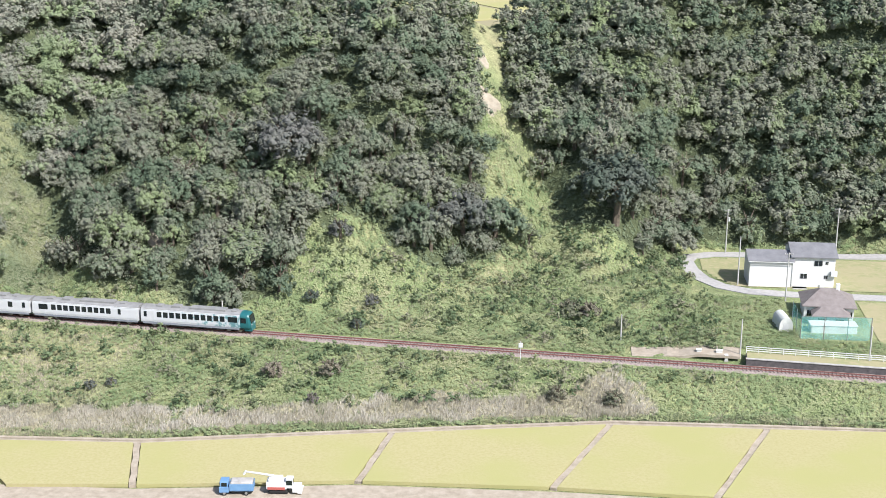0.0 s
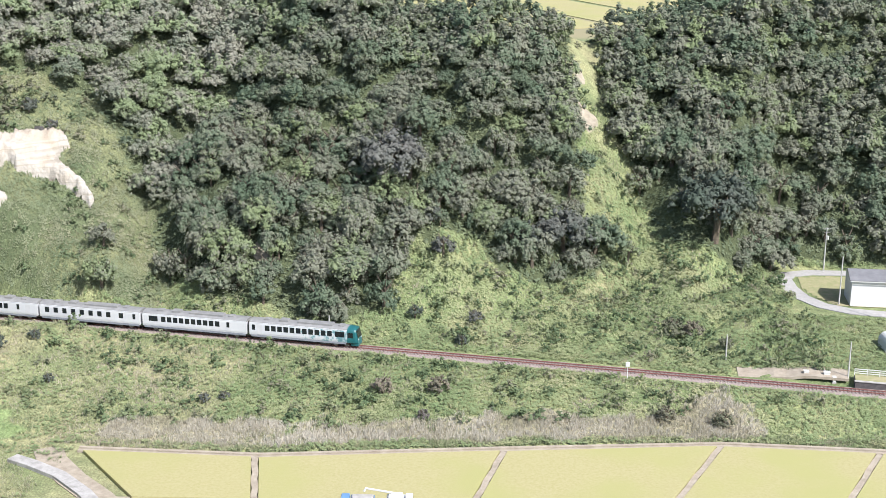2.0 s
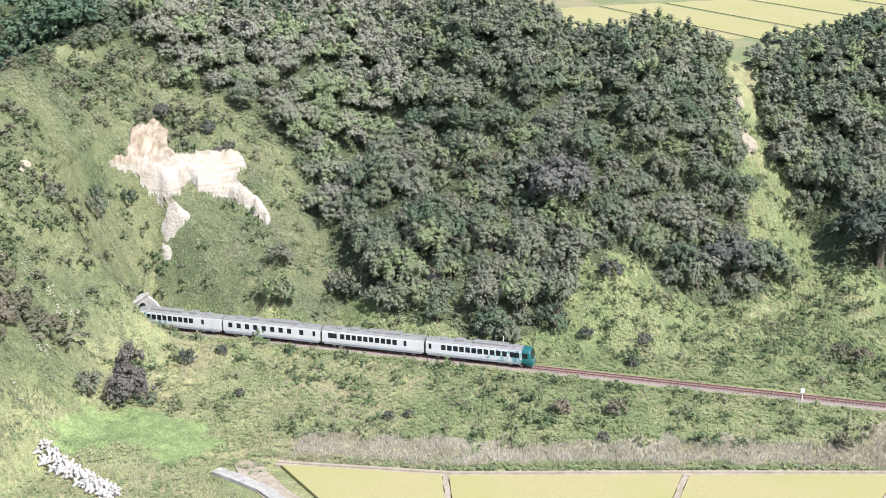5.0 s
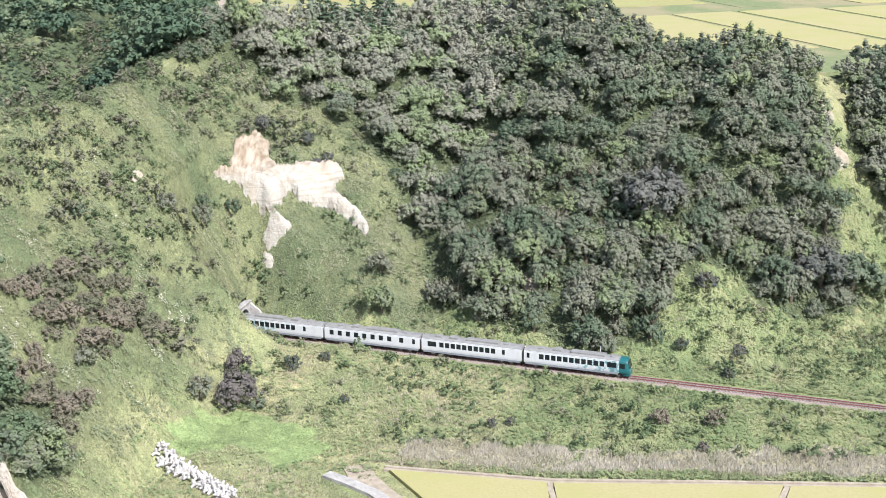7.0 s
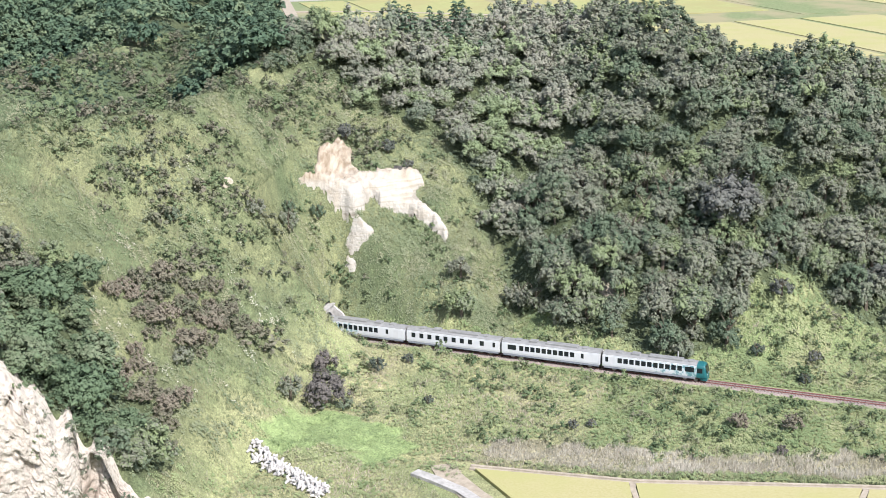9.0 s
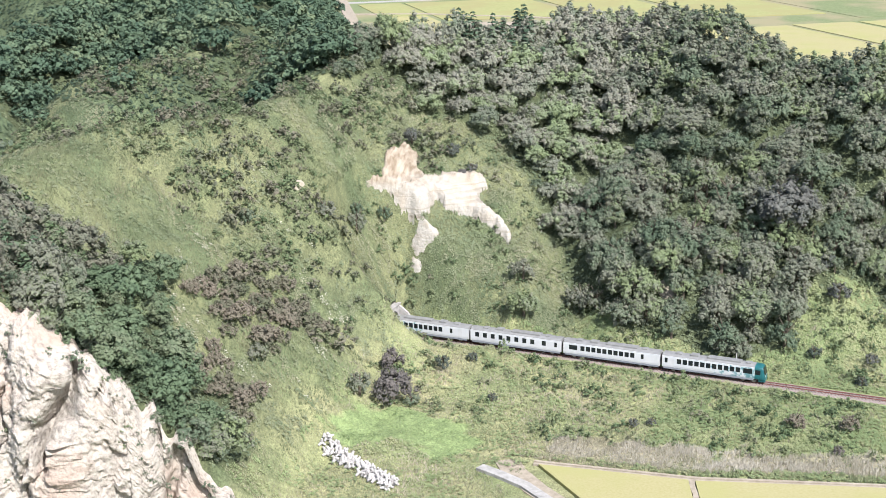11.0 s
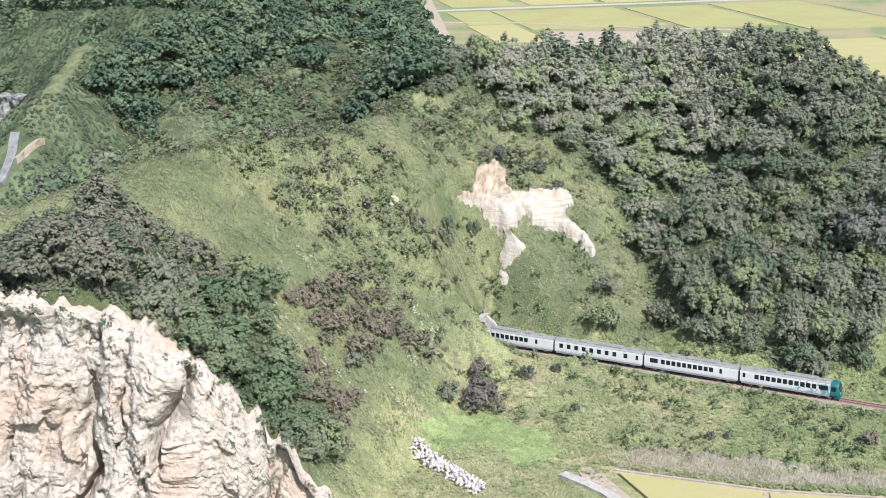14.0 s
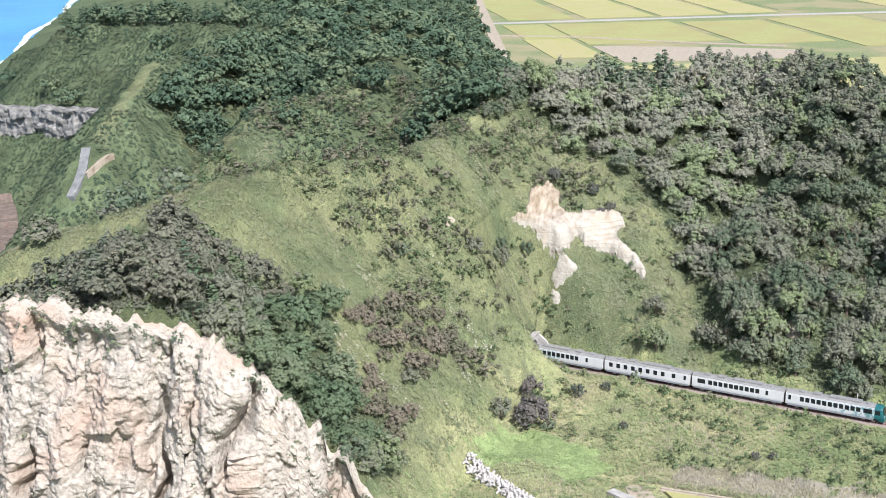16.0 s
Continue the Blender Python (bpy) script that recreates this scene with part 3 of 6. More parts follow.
LUSH = [(-96, -43), (-93.5, -31), (-85, -26), (-73, -28), (-68, -34), (-71.9, -40.8), (-80.7, -39.5), (-89.9, -43.5)]


def zones(x, y):
    """The share of grass among the low plants, and where reeds and fresh grass stand."""
    s = y - track_y(x)
    h = hills(x, y)
    grassy = np.zeros(np.shape(x))
    grassy = np.where((x < -112) & (h > 24), 0.6, grassy)
    grassy = np.where((s < -3) & (s > -85) & (x < -40), 0.8, grassy)
    grassy = np.where((s < -3) & (x >= -40), 0.3, grassy)
    grassy = np.where((s > 3) & (x < -60) & (x > -110), 0.35, grassy)
    grassy = np.where((s > 3) & (x > -60), 0.2, grassy)
    grassy = np.where(dist_seg(x, y, 24, 62, 9, 94) < 5, 0.75, grassy)
    edge = y - field_edge(x)
    reedy = (edge > 3.2 + 1.2 * fbm(x, y, 9, 25.0, 2)) & (edge < 11.5 + 4 * fbm(x, y, 12, 16.0, 3)) & (x > -56) & (x < 46 + 8 * fbm(x, y, 9, 17.0, 2))
    u, v = x + 2.2 * fbm(x, y, 7, 26.0, 3), y + 1.6 * fbm(x, y, 6, 27.0, 3)
    return grassy, reedy, inside(u, v, LUSH)


def cover_colour(x, y):
    """The colour of what grows low on the ground, by kind of plant and by dry and fresh patches; darkened for shade
    under trees, on the hill and seawards.
    """
    grassy, reedy, lush = zones(x, y)
    wood = wood_density(x, y)
    patch = np.clip(0.5 + 0.85 * fbm(x, y, 13, 13.0, 5), 0, 1)[:, None]
    dry = np.clip(fbm(x, y, 21, 29.0, 4) * 1.6 - 0.25, 0, 1)[:, None]
    vine = np.array((0.155, 0.205, 0.104)) * (1 - patch) + np.array((0.225, 0.255, 0.138)) * patch
    grass = np.array((0.200, 0.230, 0.130)) * (1 - patch) + np.array((0.300, 0.298, 0.186)) * patch
    g = np.clip(grassy + 0.35 * fbm(x, y, 9, 18.0, 3), 0, 1)[:, None]
    c = vine * (1 - g) + grass * g
    c = c * (1 - 0.4 * dry) + np.array((0.32, 0.285, 0.20)) * 0.4 * dry
    # hill ground made darker in colour, in place of cloud shade
    dim_slope = np.maximum(smooth(-93, -104, x + 4 * fbm(x, y, 14, 65.0, 3)), smooth(-60, -66, x) * smooth(3, 6, y - track_y(x)))[:, None]
    c = c * (1 - dim_slope) + dim_slope * (np.array((0.108, 0.136, 0.082)) * (1 - patch) + np.array((0.175, 0.190, 0.114)) * patch)
    c = np.where(lush[:, None], (0.205, 0.268, 0.135), c)
    c = np.where(reedy[:, None], np.array((0.270, 0.258, 0.195)), c)
    # woodland floor: shade beneath the trees is put into the ground colour
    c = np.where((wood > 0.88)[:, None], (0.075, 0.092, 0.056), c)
    # ground of the seaward slopes darkened in colour, standing in for cloud shade
    sea = (((x < -200) | (x < -156) & (y > 4 - 0.3 * (x + 156))) & (wood <= 0.3))[:, None]
    c = np.where(sea, np.array((0.085, 0.112, 0.070)) * (0.8 + 0.5 * patch), c)
    crest = np.minimum(np.minimum(dist_seg(x, y, -264, 80, -250, 47), dist_seg(x, y, -250, 47, -247, 33)), np.minimum(dist_seg(x, y, -170, 75, -186, 28), dist_seg(x, y, -186, 28, -196, -6)))
    k = 0.8 * (1 - smooth(0.8, 3.2, crest + 1.2 * fbm(x, y, 7, 64.0, 2)))[:, None]
    c = c * (1 - k) + k * np.array((0.155, 0.170, 0.105))
    return np.concatenate([c, np.ones((len(c), 1))], 1)


ground = build_ground()


def scatter(x0, x1, y0, y1, step, seed, jitter=1.1):
    """Plants over a stretch of the plan, on a turned grid with strong jitter."""
    rng = np.random.default_rng(seed)
    cx, cy, r = (x0 + x1) / 2, (y0 + y1) / 2, math.hypot(x1 - x0, y1 - y0) / 2
    X, Y = np.meshgrid(np.arange(-r, r, step), np.arange(-r, r, step))
    X, Y = X.ravel() + rng.uniform(-.5, .5, X.size) * step * jitter, Y.ravel() + rng.uniform(-.5, .5, X.size) * step * jitter
    c, s = math.cos(0.53), math.sin(0.53)
    X, Y = c * X - s * Y + cx, s * X + c * Y + cy
    keep = (X > x0) & (X < x1) & (Y > y0) & (Y < y1)
    return X[keep], Y[keep], rng


def joined_plants(name, items, mat, label, category):
    """Many plants in one mesh: items of x, y, z, shape, size, squash, turn, tint."""
    VV, FF, TT, n = [], [], [], 0
    for x, y, z, shape, size, squash, turn, tint in items:
        V, F = CROWNS[shape]
        c, s = math.cos(turn) * size, math.sin(turn) * size
        W = np.empty_like(V)
        W[:, 0], W[:, 1], W[:, 2] = c * V[:, 0] - s * V[:, 1] + x, s * V[:, 0] + c * V[:, 1] + y, V[:, 2] * size * squash + z
        VV.append(W)
        FF.append(F + n)
        TT.append(np.full(len(V), tint))
        n += len(V)
    me = mesh_of(name, np.concatenate(VV), np.concatenate(FF))
    add_tint(me, np.concatenate(TT))
    me.materials.append(mat)
    return tagged(new(name, me), label, category, kind="stuff")


# single trees that stand out, and the belt of trees nearest to the line
STAND_OUT = [
    (-22, 37, 2, 1.85, M_DARK, "large grey-green spreading tree on the wooded slope"),
    (41.5, 48, 2, 2.05, M_DARK, "large round dark tree at the edge of the wood"),
    (12, 36.5, 2, 1.4, M_DARK, "dark dense tree among vines"),
    (5.5, 33, 0, 1.2, M_DARK, "dark dense tree among vines"),
    (3.5, 39, 0, 1.15, M_WOOD, "leafy green tree among vines"),
    (18, 39, 1, 1.05, M_DARK, "dark dense tree among vines"),
    (24.5, 40.5, 1, 0.9, M_WOOD, "leafy green tree among vines"),
    (-10, 24.5, 4, 1.15, M_DARK, "small dark bushy tree on the overgrown slope"),
    (-2.5, 15.2, 4, 0.7, M_DARK, "small dark bush behind the railway"),
    (-13.5, 13.2, 4, 0.75, M_DARK, "small dark bush behind the railway"),
    (-4.0, 7.2, 4, 0.62, M_DARK, "small dark bush behind the railway"),
    (-43, -19.4, 4, 0.5, M_DARK, "small dark bush on the meadow"),
    (-39.8, -18.5, 4, 0.45, M_DARK, "small dark bush on the meadow"),
    (-37, -5.5, 4, 0.55, M_WOOD, "green bush on the railway bank"),
    (-71.2, -17, 4, 0.5, M_DARK, "small dark bush on the meadow"),
    (-6.5, -20, 4, 0.5, M_PURPLE, "grey bush among the reeds"),
    (-111, 11.2, 4, 1.15, M_WOOD, "green bush on the grassy slope"),
    (-111.8, -2.4, 4, 1.1, M_WOOD, "green bush on the grassy slope"),
    (-122, -17.4, 4, 0.9, M_WOOD, "green bush on the grassy slope"),
    (-13, 31, 4, 1.0, M_DARK, "small dark bushy tree on the overgrown slope"),
    (-88.6, -24.6, 2, 1.0, M_PURPLE, "round purplish-grey tree on the meadow"),
    (-92.5, -15.5, 1, 0.95, M_PURPLE, "thin purplish-grey tree on the meadow"),
    (-94, -28.5, 4, 1.2, M_WOOD, "low green tree on the meadow"),
    (-85, -24.5, 4, 0.8, M_WOOD, "small green bush on the meadow"),
    (-84, -9.3, 4, 0.85, M_DARK, "small dark bush beside the railway bank"),
    (-79.5, -4.2, 4, 0.6, M_DARK, "small dark bush beside the railway bank"),
    (-73.5, 12.5, 0, 1.1, M_WOOD, "dark leaning tree on the slope above the railway"),
    (-76, 20, 1, 1.05, M_WOOD, "green tree on the slope above the railway"),
    (32, -14.8, 4, 0.85, M_RUST, "brownish bush on the railway bank"),
    (41, -15, 4, 0.85, M_RUST, "brownish bush on the railway bank"),
    (-14.5, -13, 4, 0.9, M_RUST, "brownish bush on the railway bank"),
    (-5, -12, 4, 0.9, M_RUST, "brownish bush on the railway bank"),
    (33.5, 18.5, 4, 1.1, M_RUST, "brown-green bush behind the railway"),
    (37, 18, 4, 0.95, M_RUST, "brown-green bush behind the railway"),
    (42.5, 12.5, 4, 0.7, M_RUST, "brown-green bush behind the railway"),
    (-99, 41, 1, 0.7, M_DARK, "dark tree at the top of the bare cutting"),
    (-108, 38, 1, 0.85, M_DARK, "dark tree at the top of the bare cutting"),
    (-94, 40, 4, 0.7, M_DARK, "grey bush at the lip of the bare cutting"),
    (-108, 20, 4, 0.9, M_WOOD, "green bush on the grassy slope"),
    (-112, 14, 4, 0.8, M_WOOD, "green bush on the grassy slope"),
    (-131, -86.5, 1, 0.8, M_DARK, "dense tree at the lip of the cliff"),
    (-127.5, -85.5, 0, 0.7, M_WOOD, "dense tree at the lip of the cliff"),
    (-135, -89, 1, 0.75, M_DARK, "dense tree at the lip of the cliff"),
    (-139.5, -90.5, 4, 1.0, M_DARK, "dense tree at the lip of the cliff"),
    (-124, -83.5, 4, 1.0, M_WOOD, "dense tree at the lip of the cliff"),
    (-121, -81.5, 4, 0.9, M_WOOD, "dense tree at the lip of the cliff"),
    (-129.5, -82.5, 0, 0.8, M_WOOD, "dense tree at the lip of the cliff"),
    (-117, -80, 4, 0.8, M_WOOD, "dense tree at the lip of the cliff"),
    (-163, -38, 4, 1.1, M_RUST, "low grey bush on the grassy knoll"),
]
for x, y, shape, size, mat, label in STAND_OUT:
    plant_tree(x, y, shape, size, mat, label, name="bush" if "bush" in label else "tree", category="bush" if "bush" in label else "tree", lift=-0.3 if 'bush' in label else 1.1 if size > 2 else 0.2, squash=1.15 if mat is M_PURPLE else 1.0)

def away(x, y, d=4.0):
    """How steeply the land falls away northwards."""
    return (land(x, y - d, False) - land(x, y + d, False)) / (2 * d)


NX, NY, rng = scatter(-262, 128, -108, 152, 3.85, 21)
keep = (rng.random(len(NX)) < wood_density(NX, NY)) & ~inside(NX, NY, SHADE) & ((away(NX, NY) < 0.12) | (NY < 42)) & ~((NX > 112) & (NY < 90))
NX, NY = NX[keep], NY[keep]
OX, OY, rng = scatter(-590, -120, 90, 720, 8.8, 22)
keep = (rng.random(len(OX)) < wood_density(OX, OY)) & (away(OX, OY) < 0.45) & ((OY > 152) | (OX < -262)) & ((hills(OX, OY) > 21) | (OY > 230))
OX, OY = OX[keep], OY[keep]
single, rest = [], []
for x, y, z in zip(NX, NY, land(NX, NY)):
    (single if (-66 < x < 20 and y < 50) or (22 < x < 75 and y < 76 and x - y > -38) else rest).append((x, y, z))
tr = random.Random(4)
rest += single[270:]
single = single[:270]
for x, y, z in single:
    plant_tree(x, y, tr.choice((0, 1, 2, 3, 4)), tr.uniform(0.75, 1.35), M_WOOD, "leafy broad-leaved tree on the wooded hillside", group="trees of the wooded hill", lift=tr.uniform(-1.5, 1.0), squash=tr.uniform(0.85, 1.2), sink=0.3)
items = [(x, y, z + tr.uniform(-0.8, 2.2), 7 if x < -165 or (x < -128 and y > 8) else 5 if x < -140 or x > 70 or y > 64 else tr.choice((0, 1, 2, 3, 4)), tr.uniform(0.75, 1.35), tr.uniform(0.75, 1.1), tr.uniform(0, 6.28), tr.random()) for x, y, z in rest]
items += [(x, y, z + tr.uniform(-0.2, 2.0), 8 if y > 165 else 7, tr.uniform(0.95, 1.35), tr.uniform(0.75, 1.1), tr.uniform(0, 6.28), tr.random()) for x, y, z in zip(OX, OY, land(OX, OY))]
def rusty(x, y):
    return dist_seg(x, y, -117, -37, -108, -22) < 10 or bool(inside(x, y, [(-119, -54), (-111, -48), (-104, -47), (-98.5, -57), (-102.5, -65), (-110, -62)]))


def grey(x, y):
    return x < -128 and y < -40


def green(x, y):
    return bool(inside(x, y, GREENWOOD))


def brown(x, y):
    return -120 < x < -62 and y > 40 + 4 * math.sin(x * 0.3)


LX, LY, rng = scatter(-165, -100, -104, -62, 2.4, 24)
gap = LY - near_line(LX)
keep = (gap > 0.2) & (gap < 8) & (rng.random(len(LX)) < 0.8)
items += [(x, y, z - 0.6, 4, tr.uniform(0.5, 1.0), tr.uniform(0.7, 1.1), tr.uniform(0, 6.28), tr.random()) for x, y, z in zip(LX[keep], LY[keep], land(LX[keep], LY[keep]))]
TX, TY, rng = scatter(-126, -96, -66, -12, 2.1, 23)
JX, JY = TX + 2.5 * fbm(TX, TY, 8, 61.0, 2), TY + 2.5 * fbm(TX, TY, 8, 62.0, 2)
keep = (inside(JX, JY, THICKET) | inside(JX, JY, RUST)) & (rng.random(len(TX)) < 0.85)
items += [(x, y, z - 0.5, 4, tr.uniform(0.55, 1.2), tr.uniform(0.8, 1.15), tr.uniform(0, 6.28), tr.random()) for x, y, z in zip(TX[keep], TY[keep], land(TX[keep], TY[keep]))]
for kind, mat, label in ((0, M_RUST, "brownish leafy thicket on the slope"), (1, M_CLIFFTOP, "dense grey-green trees along the cliff top"), (2, M_HAZEL, "brownish-grey woodland above the bare cutting"), (3, M_GREENWOOD, "deep green trees and bushes beside the cliff")):
    some = [q if kind else q[:3] + (4, q[4] * 0.85) + q[5:] for q in items if (rusty, grey, brown, green)[kind](q[0], q[1]) and not (kind == 3 and rusty(q[0], q[1]))]
    joined_plants(("thicket", "clifftop_wood", "brown_woodland", "cliffside_wood")[kind], some, mat, label, ("thicket", "woodland", "woodland", "woodland")[kind])
items = [q for q in items if not rusty(q[0], q[1]) and not grey(q[0], q[1]) and not brown(q[0], q[1]) and not green(q[0], q[1])]
# far woods take the darker M_PINE; its tone stands in for cloud shade
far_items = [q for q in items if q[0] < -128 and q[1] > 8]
joined_plants("far_woodland", far_items, M_PINE, "mixed woodland towards the sea, green darkened for cloud shade", "woodland")
items = [q for q in items if not (q[0] < -128 and q[1] > 8)]
joined_plants("woodland", items, M_WOOD, "dense dark green broad-leaved woodland on the hills", "woodland")


def pine_mesh(seed, height):
    """A pine crown: flat tiers of needle clumps, broader below."""
    rng = np.random.default_rng(seed)
    C, N = [], []
    for tier in np.linspace(0.32, 1.0, 8):
        r = height * 0.30 * (1.12 - tier) + 0.25
        n = int(8 + 26 * (1.1 - tier))
        a = rng.uniform(0, 6.283, n)
        q = r * np.sqrt(rng.random(n))
        C.append(np.stack([q * np.cos(a), q * np.sin(a), tier * height - 0.18 * q + rng.normal(0, 0.15, n)], 1))
        N.append(np.stack([0.4 * np.cos(a), 0.4 * np.sin(a), np.ones(n)], 1) + rng.normal(0, 0.25, (n, 3)))
    C, N = np.concatenate(C), np.concatenate(N)
    N /= np.linalg.norm(N, axis=1, keepdims=True)
    V, F = cards(rng, C, N, 0.5 * (0.6 + 0.8 * rng.random(len(C))))
    me = mesh_of("crown", V, F)
    add_tint(me, np.zeros(len(V)))
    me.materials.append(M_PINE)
    bm = tubed((0, 0, -1), (0, 0, height * 0.95), 0.2, 0.05, 7)
    tm = bpy.data.meshes.new("trunk")
    bm.to_mesh(tm)
    bm.free()
    tm.materials.append(M_BARK)
    return me, tm


PINES = [pine_mesh(70 + k, h) for k, h in enumerate((8.5, 10.0, 7.0))]
pr = random.Random(9)
SPOTS = [(pr.uniform(-112, -84), pr.uniform(74, 92)) for _ in range(26)] + [(pr.uniform(-364, -268), pr.uniform(152, 176)) for _ in range(84)] + [(pr.uniform(-132, -120), -75 + pr.uniform(-9, 2)) for _ in range(9)]
for x, y in SPOTS:
    crown, trunk = PINES[pr.randrange(3)]
    p = thing("pine_tree", "dark green pine with layered branches", "pine", pose(x, y, float(land(x, y)), 0, 0, pr.uniform(0, 360)), "pines")
    p.scale = (pr.uniform(0.75, 1.0),) * 3 if y < 0 else (pr.uniform(0.9, 1.15),) * 3
    part("trunk", trunk, None, p)
    part("crown", crown, None, p)


# ---------------------------------------------------------------- rice fields by the line
FIELD_SIDES = [((-56.5, -38.4), (-43.5, -51.8)), ((-29.4, -36.6), (-25.6, -49.8)), ((7.4, -28.6), (5.2, -45.0)), ((40.2, -21.7), (32.2, -43.8)), ((64.0, -20.6), (54.5, -44.2)), ((100, -18.5), (92, -44)), ]
for (a, b), (c, d) in zip(FIELD_SIDES, FIELD_SIDES[1:]):
    f = 0.6
    pts = [(b[0] + f, b[1]), (d[0] - f, d[1]), (c[0] - f, c[1]), (a[0] + f, a[1])]
    tagged(part("rice_field", prism(pts, 0.0, 0.55), M_RICETOP), "ripe golden rice paddy below the railway bank", "rice field", "paddies below the line")


def strip(pts, width, z0, z1, over=None):
    """A ribbon with thickness along a plan line; over: laid on the ground at that height over it."""
    bm = bmesh.new()
    prev = None
    for i, (x, y) in enumerate(pts):
        a, b = pts[max(i - 1, 0)], pts[min(i + 1, len(pts) - 1)]
        d = Vector((b[0] - a[0], b[1] - a[1])).normalized()
        n = Vector((-d.y, d.x)) * width / 2
        if over is None:
            lo = hi = 0.0
        else:
            lo, hi = (max(float(land(x + k * n.x, y + k * n.y)) for k in (-1, 0, 1)) + over,) * 2
        ring = [bm.verts.new(v) for v in ((x + n.x, y + n.y, z0 + lo), (x - n.x, y - n.y, z0 + lo), (x - n.x, y - n.y, z1 + hi), (x + n.x, y + n.y, z1 + hi))]
        if prev:
            for k in range(4):
                bm.faces.new((prev[k], prev[(k + 1) % 4], ring[(k + 1) % 4], ring[k]))
        else:
            bm.faces.new(ring)
        prev = ring
    bm.faces.new(prev[::-1])
    bmesh.ops.recalc_face_normals(bm, faces=bm.faces[:])
    return bm


def dense(pts, step=2.0):
    out = []
    for (ax, ay), (bx, by) in zip(pts, pts[1:]):
        n = max(1, int(math.hypot(bx - ax, by - ay) / step))
        out += [(ax + (bx - ax) * k / n, ay + (by - ay) * k / n) for k in range(n)]
    return out + [pts[-1]]


# bunds, channel and track round the paddies
for (ax, ay), (bx, by) in FIELD_SIDES[1:]:
    pts = [(ax + (bx - ax) * k / 8 + 0.12 * math.sin(k * 2.1 + ax), ay + (by - ay) * k / 8) for k in range(9)]
    tagged(part("bund", strip(pts, 0.95, -0.2, 0.4), M_SOIL), "low earth bund between rice paddies", "bund", "bunds between the paddies")
edge = [(x, float(field_edge(x)) + 0.35) for x in np.arange(-57, 118, 1.5)]
tagged(part("channel", strip(edge, 0.55, -0.3, 0.5), M_SOIL), "silted irrigation channel along the paddies", "channel", kind="structure")
tagged(part("verge", strip([(x, y - 0.75) for x, y in edge], 0.7, -0.3, 0.3), M_SOIL), "bare earth strip beside the channel", "verge", kind="structure")
tagged(part("farm_track", strip(dense([(-62, -37.5), (-59.5, -41.5), (-54, -47), (-46, -53.5), (-25, -52.5), (5, -47.8), (33, -46.6), (60, -47), (120, -46.5)]), 4.4, -0.3, 0.12), M_SOIL), "earth farm track below the paddies", "track", kind="structure")
tagged(part("concrete_ramp", strip(dense([(-65.5, -42.2), (-61.5, -43.8), (-56, -46.6), (-50, -51.5), (-44, -58)]), 2.0, -0.5, 0.55), M_CONC), "pale concrete ramp beside the meadow", "ramp", kind="structure")


# ---------------------------------------------------------------- railway
def build_railway():
    root = thing("railway_track", "single rusty railway track on stone ballast", "railway", kind="structure")
    slope = math.atan(-0.083)
    m = pose(0, 1.5, 0, 0, 0, math.degrees(slope))
    x0, x1 = -138.0, 190.0
    bm = bmesh.new()
    rows = []
    rng = random.Random(3)
    for i in range(int((x1 - x0) / 1.0) + 1):
        x = x0 + i
        prof = ((-2.3, 3.30), (-1.5, 3.72), (1.5, 3.72), (2.3, 3.30))
        rows.append([bm.verts.new((x, y + rng.uniform(-0.08, 0.08), z + rng.uniform(-0.03, 0.03))) for y, z in prof])
    for a, b in zip(rows, rows[1:]):
        for k in range(3):
            bm.faces.new((a[k], b[k], b[k + 1], a[k + 1]))
    part("ballast", bm, M_BALLAST, root, m=m)
    for y in (-0.555, 0.555):
        r = boxed(x0, x1, y - 0.035, y + 0.035, 3.88, 4.0)
        box(r, x0, x1, y - 0.065, y + 0.065, 3.84, 3.875)
        part("rail", r, M_RAIL, root, "rusty steel rail", m=m)
    V, F = [], []
    cube = [(-1, -1, -1), (1, -1, -1), (1, 1, -1), (-1, 1, -1), (-1, -1, 1), (1, -1, 1), (1, 1, 1), (-1, 1, 1)]
    quad = [(0, 3, 2, 1), (4, 5, 6, 7), (0, 1, 5, 4), (1, 2, 6, 5), (2, 3, 7, 6), (3, 0, 4, 7)]
    for i in range(int((x1 - x0) / 0.62)):
        n = len(V)
        V += [(x0 + i * 0.62 + 0.11 * a, 1.0 * b, 3.78 + 0.06 * c) for a, b, c in cube]
        F += [tuple(q + n for q in f) for f in quad]
    me = mesh_of("sleepers", V, F)
    tagged(part("sleepers", me, M_SLEEPER, root, "closely laid worn sleepers", m=m), kind="stuff")


build_railway()

M_WHITE = varied("train white paint", [(0.3, (0.47, 0.475, 0.505)), (0.7, (0.54, 0.545, 0.57))], 0.5, rough=0.35, spec=0.5)
M_TEAL = varied("train teal paint", [(0.3, (0.010, 0.080, 0.092)), (0.7, (0.021, 0.118, 0.130))], 0.6, rough=0.3, spec=0.5)
M_ROOFGREY = varied("train roof grey", [(0.3, (0.165, 0.165, 0.170)), (0.7, (0.245, 0.245, 0.245))], 0.9, rough=0.6, spec=0.3)
M_UNDER = varied("underframe dirt and dark hollows", [(0.3, (0.03, 0.03, 0.03)), (0.7, (0.09, 0.08, 0.075))], 2.0, rough=0.8)
M_GLASS = material("dark tinted glass", (0.012, 0.016, 0.02), 0.08, 0.6)
M_STEEL = material("worn steel", (0.30, 0.29, 0.28), 0.5, 0.5, 0.6)
M_DOOR = varied("train door grey", [(0.3, (0.45, 0.455, 0.48)), (0.7, (0.52, 0.52, 0.545))], 0.8, rough=0.4)


